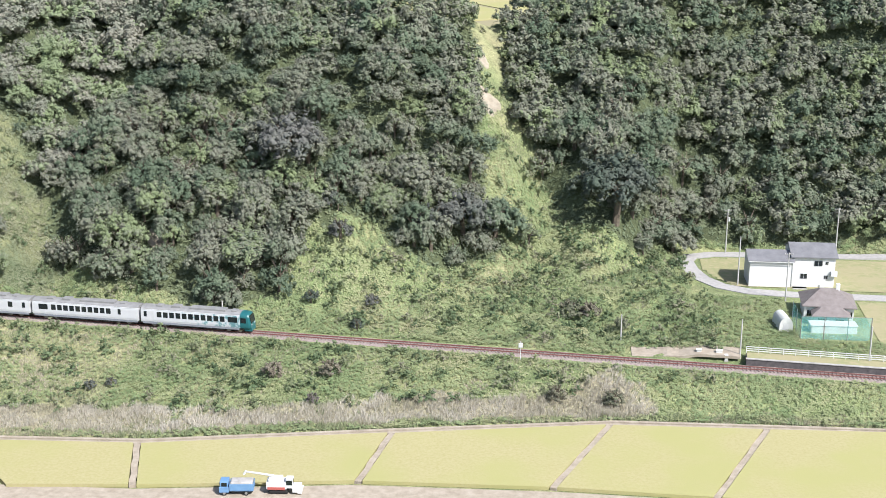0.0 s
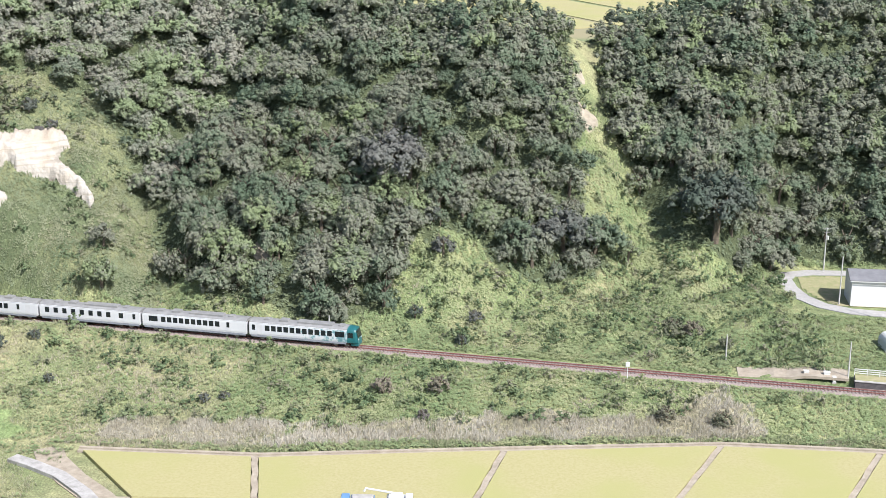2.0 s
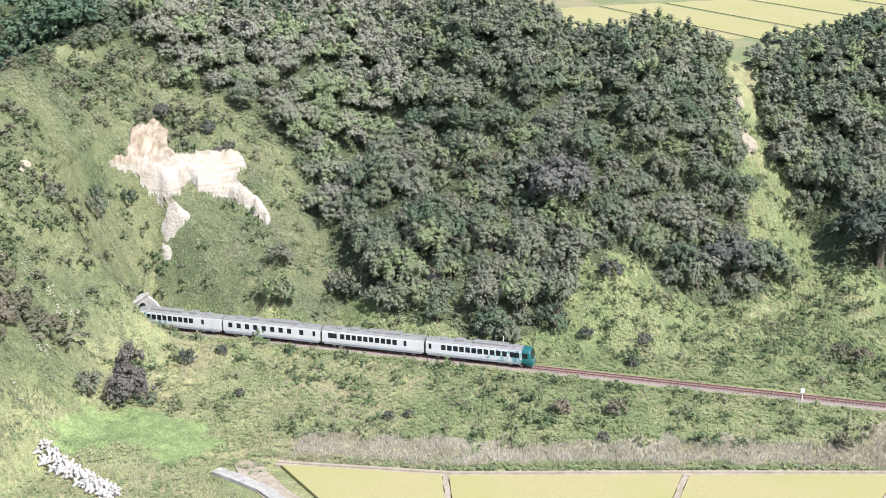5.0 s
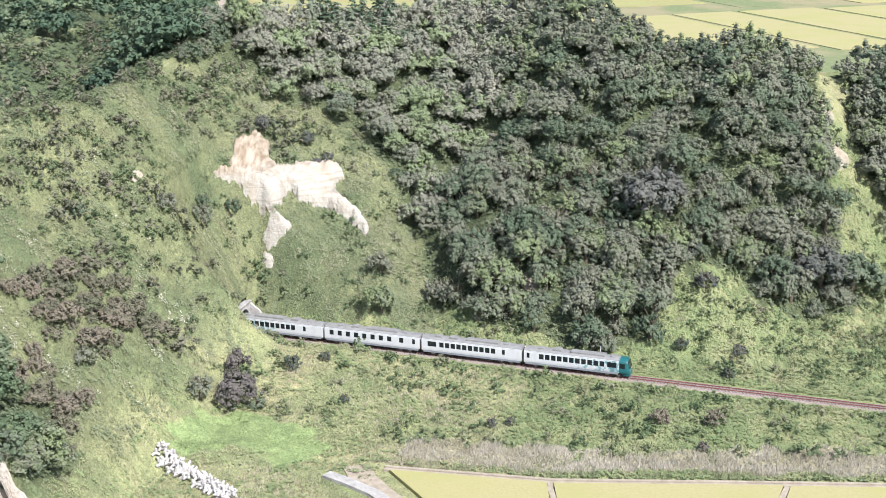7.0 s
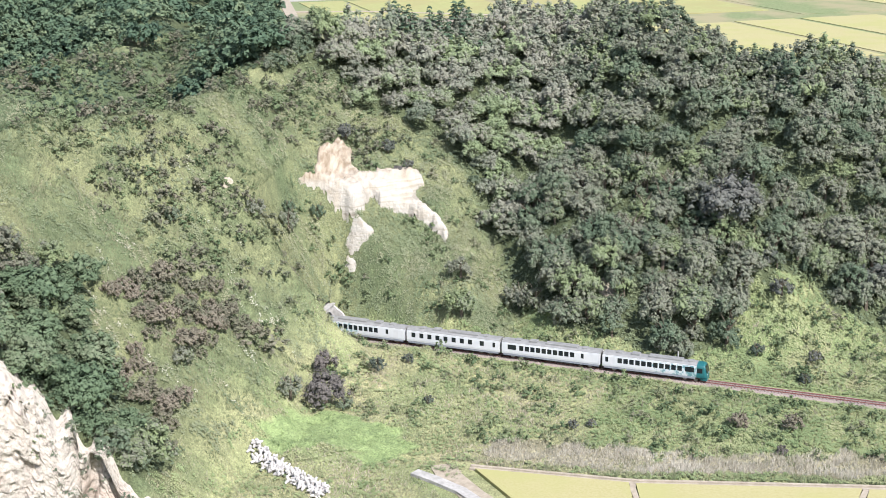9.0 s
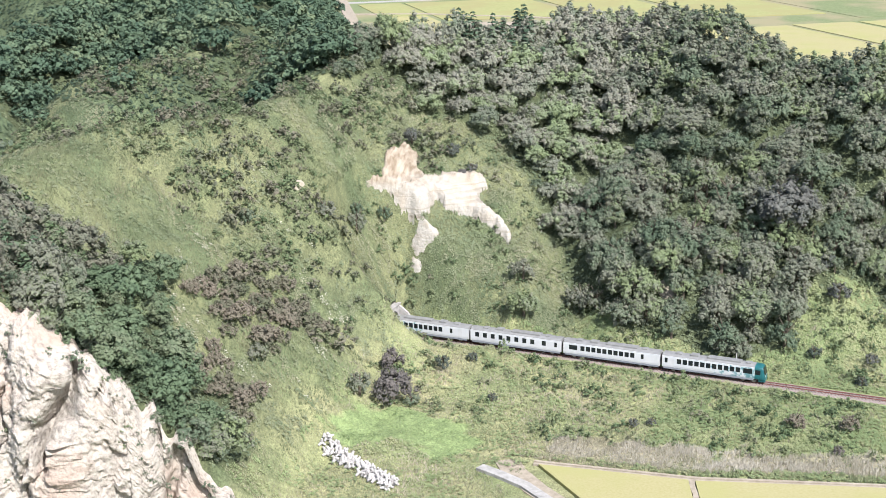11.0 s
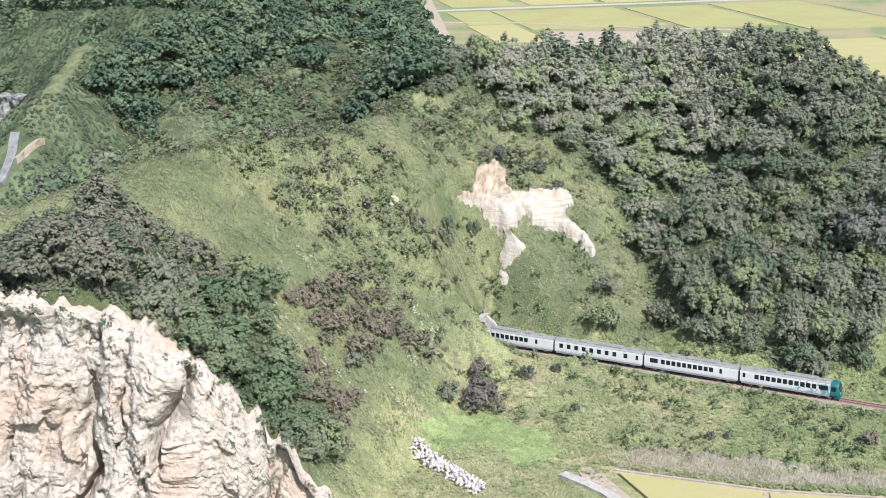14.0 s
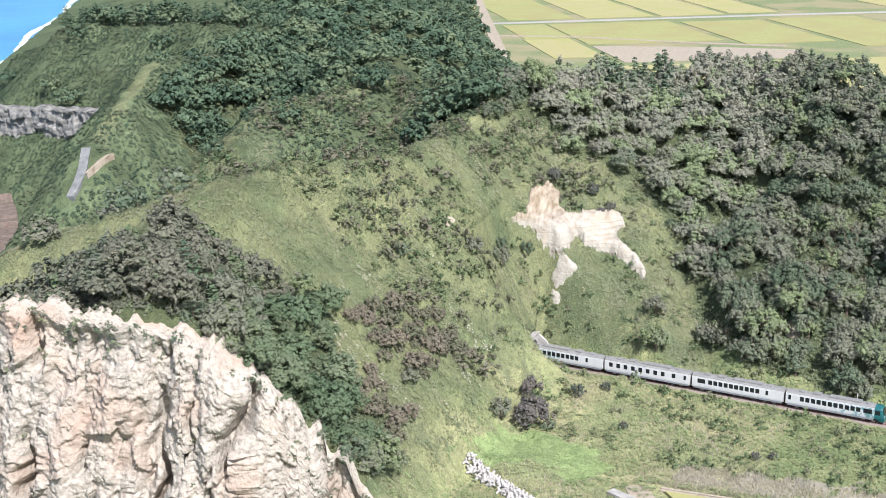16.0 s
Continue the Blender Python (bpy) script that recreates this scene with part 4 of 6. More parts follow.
def livery():
    """White paint with a leafy teal print that thins out away from the cab (the cab is at local x = 10)."""
    m = material("train printed livery", (0.8, 0.8, 0.8), 0.35, 0.5)
    n, l, b = nodes_of(m)
    tc = n.new("ShaderNodeTexCoord")
    sp = n.new("ShaderNodeSeparateXYZ")
    l.new(tc.outputs["Object"], sp.inputs[0])
    mr = n.new("ShaderNodeMapRange")
    mr.inputs["From Min"].default_value, mr.inputs["From Max"].default_value = -7.0, 10.5
    mr.inputs["To Min"].default_value, mr.inputs["To Max"].default_value = -0.18, 0.22
    l.new(sp.outputs[0], mr.inputs["Value"])
    nz = n.new("ShaderNodeTexNoise")
    nz.inputs["Scale"].default_value, nz.inputs["Detail"].default_value = 1.7, 6
    l.new(tc.outputs["Object"], nz.inputs["Vector"])
    ad = n.new("ShaderNodeMath")
    l.new(nz.outputs["Fac"], ad.inputs[0])
    l.new(mr.outputs[0], ad.inputs[1])
    cr = ramp(n, [(0.0, (0.50, 0.505, 0.535)), (0.55, (0.49, 0.50, 0.53)), (0.60, (0.34, 0.42, 0.45)), (0.70, (0.14, 0.25, 0.28)), (1.0, (0.04, 0.14, 0.16))])
    l.new(ad.outputs[0], cr.inputs[0])
    l.new(cr.outputs[0], b.inputs["Base Color"])
    return m


M_LIVERY = livery()
M_SKIRT = varied("train skirt paint", [(0.3, (0.16, 0.175, 0.21)), (0.7, (0.24, 0.25, 0.285))], 1.3, rough=0.5)


def shell(x0, x1, prof, cap=True):
    bm = bmesh.new()
    A = [bm.verts.new((x0, y, z)) for y, z in prof]
    B = [bm.verts.new((x1, y, z)) for y, z in prof]
    for k in range(len(prof) - 1):
        bm.faces.new((A[k], B[k], B[k + 1], A[k + 1]))
    if cap:
        bm.faces.new(A)
        bm.faces.new(B[::-1])
    bmesh.ops.recalc_face_normals(bm, faces=bm.faces[:])
    return bm


SIDE = [(-1.38, 0.95), (-1.45, 1.35), (-1.45, 2.95), (-1.41, 3.2)]
TOP = [(-1.41, 3.2), (-1.28, 3.42), (-0.95, 3.56), (-0.45, 3.63), (0, 3.65), (0.45, 3.63), (0.95, 3.56), (1.28, 3.42), (1.41, 3.2)]


def pane_mesh(w, h):
    bm = boxed(-w / 2, w / 2, -0.012, 0.012, -h / 2, h / 2, bevel=0.01)
    me = bpy.data.meshes.new("window")
    bm.to_mesh(me)
    bm.free()
    me.materials.append(M_GLASS)
    return me


PANES = {w: pane_mesh(w * 1.12 if w < 1 else w, h) for w, h in ((0.78, 1.0), (1.75, 1.0), (0.5, 1.0))}


def wheel_mesh():
    bm = bmesh.new()
    tube(bm, (0, -0.06, 0), (0, 0.06, 0), 0.43, 0.43, 18)
    tube(bm, (0, -0.09, 0), (0, -0.06, 0), 0.46, 0.46, 18)
    me = bpy.data.meshes.new("wheel")
    bm.to_mesh(me)
    bm.free()
    me.materials.append(M_STEEL)
    return me


WHEEL = wheel_mesh()


def rail_car(centre, cab, windows, label, flip):
    """One car, its local x along the track; cab: whether the +x end is a driver's cab."""
    x = centre
    turn = math.degrees(math.atan(-0.083)) + (180 if flip else 0)
    m = pose(x, float(track_y(x)), RAIL_Z, 0, 0, turn)
    car = thing("rail_car", label, "train car", m, "cars of the train")
    h = 10.15
    end = h - 1.9 if cab else h
    full = SIDE + [(-y, z) for y, z in SIDE[::-1]]
    part("body", shell(-h, end, full), M_LIVERY if cab else M_WHITE, car)
    part("roof", shell(-h, end, TOP), M_ROOFGREY, car, "grey train roof")
    if cab:
        bm = bmesh.new()
        ring = SIDE + TOP[1:-1] + [(-y, z) for y, z in SIDE[::-1]]
        rows = []
        for q, (dx, pinch) in enumerate(((0, 1.0), (0.9, 0.985), (1.55, 0.93), (1.95, 0.8))):
            rows.append([bm.verts.new((end + dx - (max(0, z - 1.9) * 0.30 * (q / 3) ** 1.0), y * pinch, z - (0.04 * q if z > 3 else 0))) for y, z in ring])
        for a, b in zip(rows, rows[1:]):
            for k in range(len(ring) - 1):
                bm.faces.new((a[k], b[k], b[k + 1], a[k + 1]))
        bm.faces.new(rows[-1][::-1])
        bmesh.ops.recalc_face_normals(bm, faces=bm.faces[:])
        nose = part("nose", bm, M_TEAL, car, "teal driver's cab end")
        g = boxed(-0.02, 0.02, -1.04, 1.04, -0.8, 0.6, bevel=0.015)
        part("windscreen", g, M_GLASS, nose, m=pose(end + 1.75, 0, 2.62, 0, -15.5, 0))
        for sy in (-1, 1):
            part("side_window", boxed(-0.5, 0.5, -0.012, 0.012, -0.46, 0.46, bevel=0.01), M_GLASS, nose, m=pose(end + 0.6, sy * 1.452, 2.38))
            part("headlight", boxed(-0.03, 0.03, -0.2, 0.2, -0.09, 0.09, bevel=0.02), M_WHITE, nose, m=pose(end + 1.95, sy * 0.75, 1.55))
        part("coupler_cover", boxed(end + 0.6, end + 2.0, -1.05, 1.05, 0.35, 0.94, bevel=0.05), M_TEAL, nose)
    for wx, w in windows:
        for sy in (-1, 1):
            part("window", PANES[w], None, car, m=pose(wx, sy * 1.452, 2.42))
    for sy in (-1, 1):
        part("door", boxed(-0.5, 0.5, -0.008, 0.008, -0.95, 0.95, bevel=0.004), M_DOOR, car, "pale sliding door", m=pose(-8.2, sy * 1.45, 2.08))
    for sy in (-1, 1):
        part("gutter", boxed(-h, end, sy * 1.40 - 0.05, sy * 1.40 + 0.05, 3.2, 3.29, bevel=0.015), M_WHITE, car, "pale roof gutter")
        part("skirt", boxed(-h + 0.3, end - 0.2, sy * 1.36 - 0.03, sy * 1.36 + 0.03, 0.62, 1.0, bevel=0.01), M_SKIRT, car, "grey-blue side skirt")
    for a, b, w, t in ((-1.2, 5.4, 0.75, 0.26), (-4.6, -3.0, 0.7, 0.3), (-7.6, -6.4, 0.6, 0.2), (6.4, 7.4, 0.6, 0.18)):
        part("roof_unit", boxed(a, b, -w, w, 3.58, 3.66 + t, bevel=0.05), M_ROOFGREY, car, "grey roof equipment box")
    rng = random.Random(int(x))
    q = -5.6
    while q < 5.2:
        w = rng.uniform(0.9, 2.2)
        part("underfloor_box", boxed(q, q + w, -1.25, 1.25, rng.uniform(0.32, 0.5), 0.94, bevel=0.03), M_UNDER, car)
        q += w + rng.uniform(0.15, 0.5)
    for bx in (-6.95, 6.95):
        bogie = part("bogie", boxed(bx - 1.5, bx + 1.5, -1.0, 1.0, 0.45, 0.8, bevel=0.06), M_UNDER, car, "dark wheel truck")
        for dx in (-1.05, 1.05):
            for sy in (-0.6, 0.6):
                part("wheel", WHEEL, None, bogie, m=pose(bx + dx, sy, 0.43))
    part("gangway", boxed(-h - 0.24, -h, -0.6, 0.6, 1.0, 3.2, bevel=0.04), M_UNDER, car, "black rubber gangway bellows")
    if not cab:
        part("gangway", boxed(h, h + 0.24, -0.6, 0.6, 1.0, 3.2, bevel=0.04), M_UNDER, car, "black rubber gangway bellows")
    return car


PITCH = 20.75
LAST = -31.9
rail_car(LAST, True, [(6.9, 1.75)] + [(5.0 - 1.17 * i, 0.78) for i in range(11)] + [(-9.3, 0.5)], "white and teal diesel train end car with dark windows", False)
rail_car(LAST - PITCH, False, [(-8.0, 1.75)] + [(-6.0 + 1.17 * i, 0.78) for i in range(10)] + [(6.6, 0.5)], "white train car with a row of dark windows", False)
rail_car(LAST - 2 * PITCH, False, [(-8.6 + 1.78 * i, 0.78) for i in range(8)] + [(6.4, 0.78), (9.0, 0.5)], "white train car with widely spaced dark windows", False)
rail_car(LAST - 3 * PITCH, True, [(7.3, 1.75)] + [(5.7 - 1.17 * i, 0.78) for i in range(9)] + [(-6.2, 0.5)], "white and teal diesel train end car at the tunnel mouth", True)


# ---------------------------------------------------------------- tunnel mouth
def build_portal():
    root = thing("tunnel_portal", "grey concrete railway tunnel portal in the hillside", "tunnel portal", kind="structure")
    ty = float(track_y(-102.5))
    bm = bmesh.new()
    arch = [(-2.3, 3.3)] + [(2.3 * math.cos(a), 6.2 + 2.3 * math.sin(a)) for a in np.linspace(math.pi, 0, 13)] + [(2.3, 3.3)]
    outer = [(-3.3, 3.3), (-3.3, 8.9), (-2.9, 9.3), (3.4, 9.3), (3.4, 3.3)]
    for x in (-102.2, -103.0):
        inner = [bm.verts.new((x, ty + y, z)) for y, z in arch]
        out = [bm.verts.new((x, ty + y, z)) for y, z in outer]
        edges = [bm.edges.new((a, b)) for ring in (inner, out) for a, b in zip(ring, ring[1:])]
        edges += [bm.edges.new((inner[0], out[0])), bm.edges.new((inner[-1], out[-1]))]
        bmesh.ops.triangle_fill(bm, edges=edges, use_beauty=True)
    bm.verts.ensure_lookup_table()
    k = len(arch) + len(outer)
    vs = list(bm.verts)
    for base, count in ((0, len(arch)), (len(arch), len(outer))):
        for i in range(base, base + count - 1):
            bm.faces.new((vs[i], vs[i + 1], vs[k + i + 1], vs[k + i]))
    bmesh.ops.recalc_face_normals(bm, faces=bm.faces[:])
    part("headwall", bm, M_CONC, root)
    lining = bmesh.new()
    A = [lining.verts.new((-102.6, ty + y, z)) for y, z in arch]
    B = [lining.verts.new((-140, ty + 3.1 + y, z)) for y, z in arch]
    for i in range(len(arch) - 1):
        lining.faces.new((A[i], A[i + 1], B[i + 1], B[i]))
    lining.faces.new(B)
    part("lining", lining, M_UNDER, root, "dark tunnel lining")
    part("coping", boxed(-104.6, -101.95, ty - 3.1, ty + 3.6, 9.3, 9.55, bevel=0.06), M_CONC, root)
    # the side wall of the trench, falling away from the portal
    wing = bmesh.new()
    rows = [[wing.verts.new((x, ty + y, z)) for x, z in ((-102.2, 3.0), (-98.6, 3.0), (-98.6, 5.2), (-100.2, 7.6), (-102.2, 9.1))] for y in (2.75, 3.4)]
    wing.faces.new(rows[0])
    wing.faces.new(rows[1][::-1])
    for i in range(5):
        j = (i + 1) % 5
        wing.faces.new((rows[0][i], rows[0][j], rows[1][j], rows[1][i]))
    bmesh.ops.recalc_face_normals(wing, faces=wing.faces[:])
    part("wing_wall", wing, M_CONC, root)


build_portal()

# ---------------------------------------------------------------- bare rock
M_ROCK = varied("pale rock", [(0.32, (0.185, 0.158, 0.146)), (0.42, (0.300, 0.264, 0.236)), (0.50, (0.368, 0.332, 0.296)), (0.66, (0.420, 0.386, 0.350))], 1.1, detail=12, rough=0.95, spec=0.1, bump=0.6, bump_scale=1.5, blend=(0.355, 0.268, 0.222), blend_scale=0.075, blend_at=(0.50, 0.70), bump_dist=0.8)
M_SAND = varied("pale sandstone", [(0.3, (0.270, 0.240, 0.206)), (0.45, (0.345, 0.320, 0.288)), (0.7, (0.395, 0.372, 0.344))], 0.5, detail=8, rough=0.95, spec=0.1, bump=0.7, bump_scale=1.6, blend=(0.345, 0.300, 0.250), blend_scale=0.2, blend_at=(0.52, 0.68), bump_dist=0.4)


M_EARTH = varied("pale slope earth", [(0.3, (0.21, 0.18, 0.14)), (0.5, (0.29, 0.255, 0.205)), (0.7, (0.36, 0.325, 0.275))], 0.9, detail=8, rough=0.95, spec=0.1, bump=0.5, bump_scale=2.0)


def strata():
    """Pale sandstone: smooth below, browner and streaked down the fall line above the shelf."""
    n, l, b = nodes_of(M_SAND)
    was = b.inputs["Base Color"].links[0].from_socket
    geo = n.new("ShaderNodeNewGeometry")
    sp = n.new("ShaderNodeSeparateXYZ")
    l.new(geo.outputs["Position"], sp.inputs[0])
    mp = n.new("ShaderNodeMapping")
    mp.inputs["Scale"].default_value = (1.5, 0.35, 0.2)
    l.new(geo.outputs["Position"], mp.inputs["Vector"])
    nz = n.new("ShaderNodeTexNoise")
    nz.inputs["Scale"].default_value, nz.inputs["Detail"].default_value = 1.0, 6
    l.new(mp.outputs[0], nz.inputs["Vector"])
    cr = ramp(n, [(0.35, (0.19, 0.145, 0.105)), (0.5, (0.28, 0.23, 0.18)), (0.68, (0.36, 0.315, 0.26))])
    l.new(nz.outputs["Fac"], cr.inputs[0])
    up = n.new("ShaderNodeMapRange")
    up.inputs["From Min"].default_value, up.inputs["From Max"].default_value = SHELF + 3.0, SHELF + 6.6
    nb = n.new("ShaderNodeTexNoise")
    nb.inputs["Scale"].default_value, nb.inputs["Detail"].default_value = 0.45, 6
    l.new(geo.outputs["Position"], nb.inputs["Vector"])
    rise = n.new("ShaderNodeMath")
    rise.operation = "MULTIPLY_ADD"
    rise.inputs[1].default_value = 6.0
    l.new(nb.outputs["Fac"], rise.inputs[0])
    l.new(sp.outputs[2], rise.inputs[2])
    l.new(rise.outputs[0], up.inputs["Value"])
    beds = n.new("ShaderNodeTexNoise")
    beds.inputs["Scale"].default_value, beds.inputs["Detail"].default_value = 1.0, 5
    bm2 = n.new("ShaderNodeMapping")
    bm2.inputs["Scale"].default_value = (0.05, 0.05, 1.7)
    l.new(geo.outputs["Position"], bm2.inputs["Vector"])
    l.new(bm2.outputs[0], beds.inputs["Vector"])
    band = ramp(n, [(0.36, (0.84, 0.81, 0.77)), (0.47, (1.0, 1.0, 1.0))])
    l.new(beds.outputs["Fac"], band.inputs[0])
    mul = n.new("ShaderNodeMix")
    mul.data_type, mul.blend_type = "RGBA", "MULTIPLY"
    mul.inputs["Factor"].default_value = 1.0
    l.new(was, mul.inputs["A"])
    l.new(band.outputs[0], mul.inputs["B"])
    was = mul.outputs["Result"]
    mx = n.new("ShaderNodeMix")
    mx.data_type = "RGBA"
    l.new(up.outputs[0], mx.inputs["Factor"])
    l.new(was, mx.inputs["A"])
    l.new(cr.outputs[0], mx.inputs["B"])
    l.new(mx.outputs["Result"], b.inputs["Base Color"])


SHELF = 32.2
strata()


def bare_patch(name, pts, lift, label, step=0.26, ledges=0.0):
    """A bare face laid over the slope inside a plan outline, with an uneven rim and rough relief."""
    xs = [p[0] for p in pts]
    ys = [p[1] for p in pts]
    gx, gy = np.arange(min(xs) - 1, max(xs) + 1, step), np.arange(min(ys) - 1, max(ys) + 1, step)
    X, Y = np.meshgrid(gx, gy)
    u, v = X + 0.3 * fbm(X, Y, 2.1, 4.0, 3), Y + 0.3 * fbm(X, Y, 1.7, 5.0, 3)
    rim = np.full(X.shape, 1e3)
    for (ax, ay), (bx, by) in zip(pts, pts[1:] + pts[:1]):
        rim = np.minimum(rim, dist_seg(u, v, ax, ay, bx, by + 1e-6))
    rim = np.where(inside(u, v, pts), rim, -rim) + 0.25
    relief = lift * (1 + 0.35 * fbm(X, Y, 2.6, 6.0, 4))
    Z = land(X, Y)
    if ledges:
        relief = relief + 0.35 * ledges * (((Z + 0.10 * X) / 1.7) % 1.0) + 1.7 * ledges * (1 - smooth(SHELF - 0.3, SHELF + 0.05, Z + 0.3 * fbm(X, Y, 4, 8.0, 2)))
    Zr = (Z + relief * smooth(0.0, 0.7, rim) - 0.25 * (1 - smooth(0.0, 0.4, rim))).ravel()
    n = len(gx)
    i, j = np.meshgrid(np.arange(n - 1), np.arange(len(gy) - 1))
    a = (j * n + i).ravel()
    F = np.stack([a, a + 1, a + n + 1, a + n], 1)
    ok = (rim.ravel()[F] > -0.1).all(1)
    used, idx = np.unique(F[ok], return_inverse=True)
    V = np.stack([X.ravel(), Y.ravel(), Zr], 1)[used]
    me = mesh_of(name, V, idx.reshape(-1, 4))
    me.materials.append(M_SAND if ledges or name in ("bare_tongue", "bare_toe") else M_EARTH)
    return tagged(new(name, me), label, "rock face", kind="structure")


bare_patch("rock_cutting", CUTTING, 0.8, "pale sandstone face broken out of the slope", ledges=0.9)
for nm, pts in SCARS.items():
    bare_patch("bare_" + nm, pts, 0.5 if nm in ("tongue", "toe") else 0.2, "small bare patch of pale earth on the slope")
# near-black block added in place of the shade in a rock hollow
tagged(part("hollow_shade_block", boxed(-1.0, 1.0, -0.8, 0.9, -1.3, 1.2, bevel=0.45), M_UNDER, m=pose(-95.6, 37.6, 33.4, 20, 0, 15)), "dark block standing in for a shaded hollow in the cutting", "boulder")


def build_near_cliff():
    """The tall weathered cliff: ribs and clefts running down a steep face."""
    us = np.arange(-200, -93.5, 0.27)
    px, py = us, near_line(us)
    top = np.interp(us, [-222, -185, -150, -136, -127, -120, -117, -112, -107, -102, -97, -93.5], [33, 40, 43, 42.5, 39.5, 35.5, 31.5, 24.5, 17.0, 10.0, 4.0, 0.5])
    top = top + 2.2 * fbm(us, us * 0, 11, 1.0, 4) + 1.4 * fbm(us, us * 0 + 3, 3.1, 2.0, 3)
    top = top + 3.2 * np.exp(-((us + 108.0) / 0.9) ** 2) + 3.8 * np.exp(-((us + 103.5) / 1.7) ** 2)
    tx, ty = np.gradient(px), np.gradient(py)
    ln = np.hypot(tx, ty)
    nx, ny = ty / ln, -tx / ln
    k = 165
    f = np.linspace(0, 1, k)[:, None]
    Z = top[None] * (1 - f) + (-2.0) * f
    U = np.cumsum(np.hypot(tx, ty))[None] + 0 * f
    W = U + 0.14 * (top[None] - Z) + 1.0 * fbm(U * 0.7, Z, 16, 9.0, 3)
    bulge = lambda q: 2 * np.abs(q) - 1
    ribs = bulge(fbm(W, Z * 0.10, 34, 3.0, 2))
    fine = bulge(fbm(W, Z * 0.16 + 5, 11.0, 4.0, 2))
    warp = 1.6 * fbm(W * 0.3, Z, 12, 21.0, 3)
    V2 = W + 3.5 * fbm(W, Z * 0.1, 40, 24.0, 2)
    cleft = -7.0 * np.exp(-(((V2 + warp) % 15.7 - 8) / 0.85) ** 2) * smooth(-0.4, 0.25, fbm(W, Z, 20, 22.0, 2)) - 2.4 * np.exp(-(((V2 * 1.13 - warp) % 8.3 - 4) / 0.4) ** 2) * smooth(0.0, 0.4, fbm(W, Z, 13, 23.0, 2))
    grow = smooth(0, 0.10, f)
    A, B = W + 0.22 * fbm(W, Z, 1.6, 37.0, 3), Z + 0.22 * fbm(W, Z, 1.8, 38.0, 3)
    broken = 0.75 * facets(A, B * 0.6, 4.2, 31.0) + 0.36 * facets(A + 0.25 * B, B * 0.8, 1.9, 32.0) + 0.2 * facets(A, B, 0.85, 33.0)
    out = 5.0 + 0.15 * (top[None] - Z) + grow * (2.4 * ribs + 1.2 * fine + cleft + broken) + 0.16 * fbm(W, Z, 0.8, 5.0, 2)
    out = np.where(f < 0.015, -1.0, np.maximum(out, 1.9 + 0.1 * fbm(W, Z, 2.0, 33.0, 2)))
    X, Y = px[None] + nx[None] * out, py[None] + ny[None] * out
    Z = Z + 0.3 * fbm(W, Z, 1.7, 6.0, 2) * grow
    n = len(us)
    V = np.stack([X.ravel(), Y.ravel(), Z.ravel()], 1)
    i, j = np.meshgrid(np.arange(n - 1), np.arange(k - 1))
    a = (j * n + i).ravel()
    me = mesh_of("cliff", V, np.stack([a, a + n, a + n + 1, a + 1], 1))
    me.materials.append(M_ROCK)
    rng = random.Random(12)
    tufts = []
    for q in range(330):
        c, r = rng.randrange(60, n - 12), int(2 + 100 * rng.random() ** 3.0)
        x, y, z = V[r * n + c]
        if fbm(x, z, 14, 41.0, 2) > -0.1 or r < 14:
            tufts.append((x, y + 0.3, z - 0.5, 6, rng.uniform(0.2, 0.45) + (0.3 * rng.random() if r < 20 else 0), rng.uniform(0.6, 1.1), rng.uniform(0, 6.28), rng.random()))
    joined_plants("cliff_shrubs", tufts, M_WOOD, "small green shrubs clinging to the cliff", "shrubs")
    return tagged(new("cliff", me), "tall pale pinkish cliff with deep vertical clefts", "cliff", kind="structure")


build_near_cliff()


def build_rock_band():
    """The grey layered rock band across the bluff over the sea."""
    us = np.arange(-368, -287, 0.5)
    base = np.interp(us, [-368, -290], [107, 96.0])
    k = 40
    f = np.linspace(0, 1, k)[:, None]
    top = np.interp(us, [-368, -330, -290], [33, 36, 37.5]) + 0.8 * fbm(us, us * 0, 8, 1.0, 3)
    Z = top[None] * (1 - f) + (top - 17)[None] * f
    layer = np.floor(Z / 2.1 + 0.5 * fbm(us[None] + 0 * f, Z * 0, 22, 3.0, 2))
    out = 1.5 + 1.4 * f + 1.3 * np.round(fbm(us[None] + 0 * f, layer * 9.0, 7, 2.0, 2) * 2.5) / 2.5 + 0.5 * (layer % 2) + 0.3 * fbm(us[None] + 0 * f, Z, 2.5, 6.0, 2)
    out = np.where(f < 0.03, -2.0, out)
    X, Y = us[None] - 0.1 * out, base[None] - out
    n = len(us)
    V = np.stack([(X + 0 * f).ravel(), Y.ravel(), Z.ravel()], 1)
    i, j = np.meshgrid(np.arange(n - 1), np.arange(k - 1))
    a = (j * n + i).ravel()
    me = mesh_of("rock_band", V, np.stack([a, a + n, a + n + 1, a + 1], 1))
    me.materials.append(varied("grey layered rock", [(0.3, (0.09, 0.09, 0.09)), (0.5, (0.18, 0.175, 0.17)), (0.7, (0.30, 0.29, 0.28))], 0.4, detail=8, rough=0.95, spec=0.1, bump=0.8, bump_scale=1.2, bump_dist=0.6))
    return tagged(new("rock_band", me), "grey layered rock band across the coastal bluff", "rock face", kind="structure")


build_rock_band()

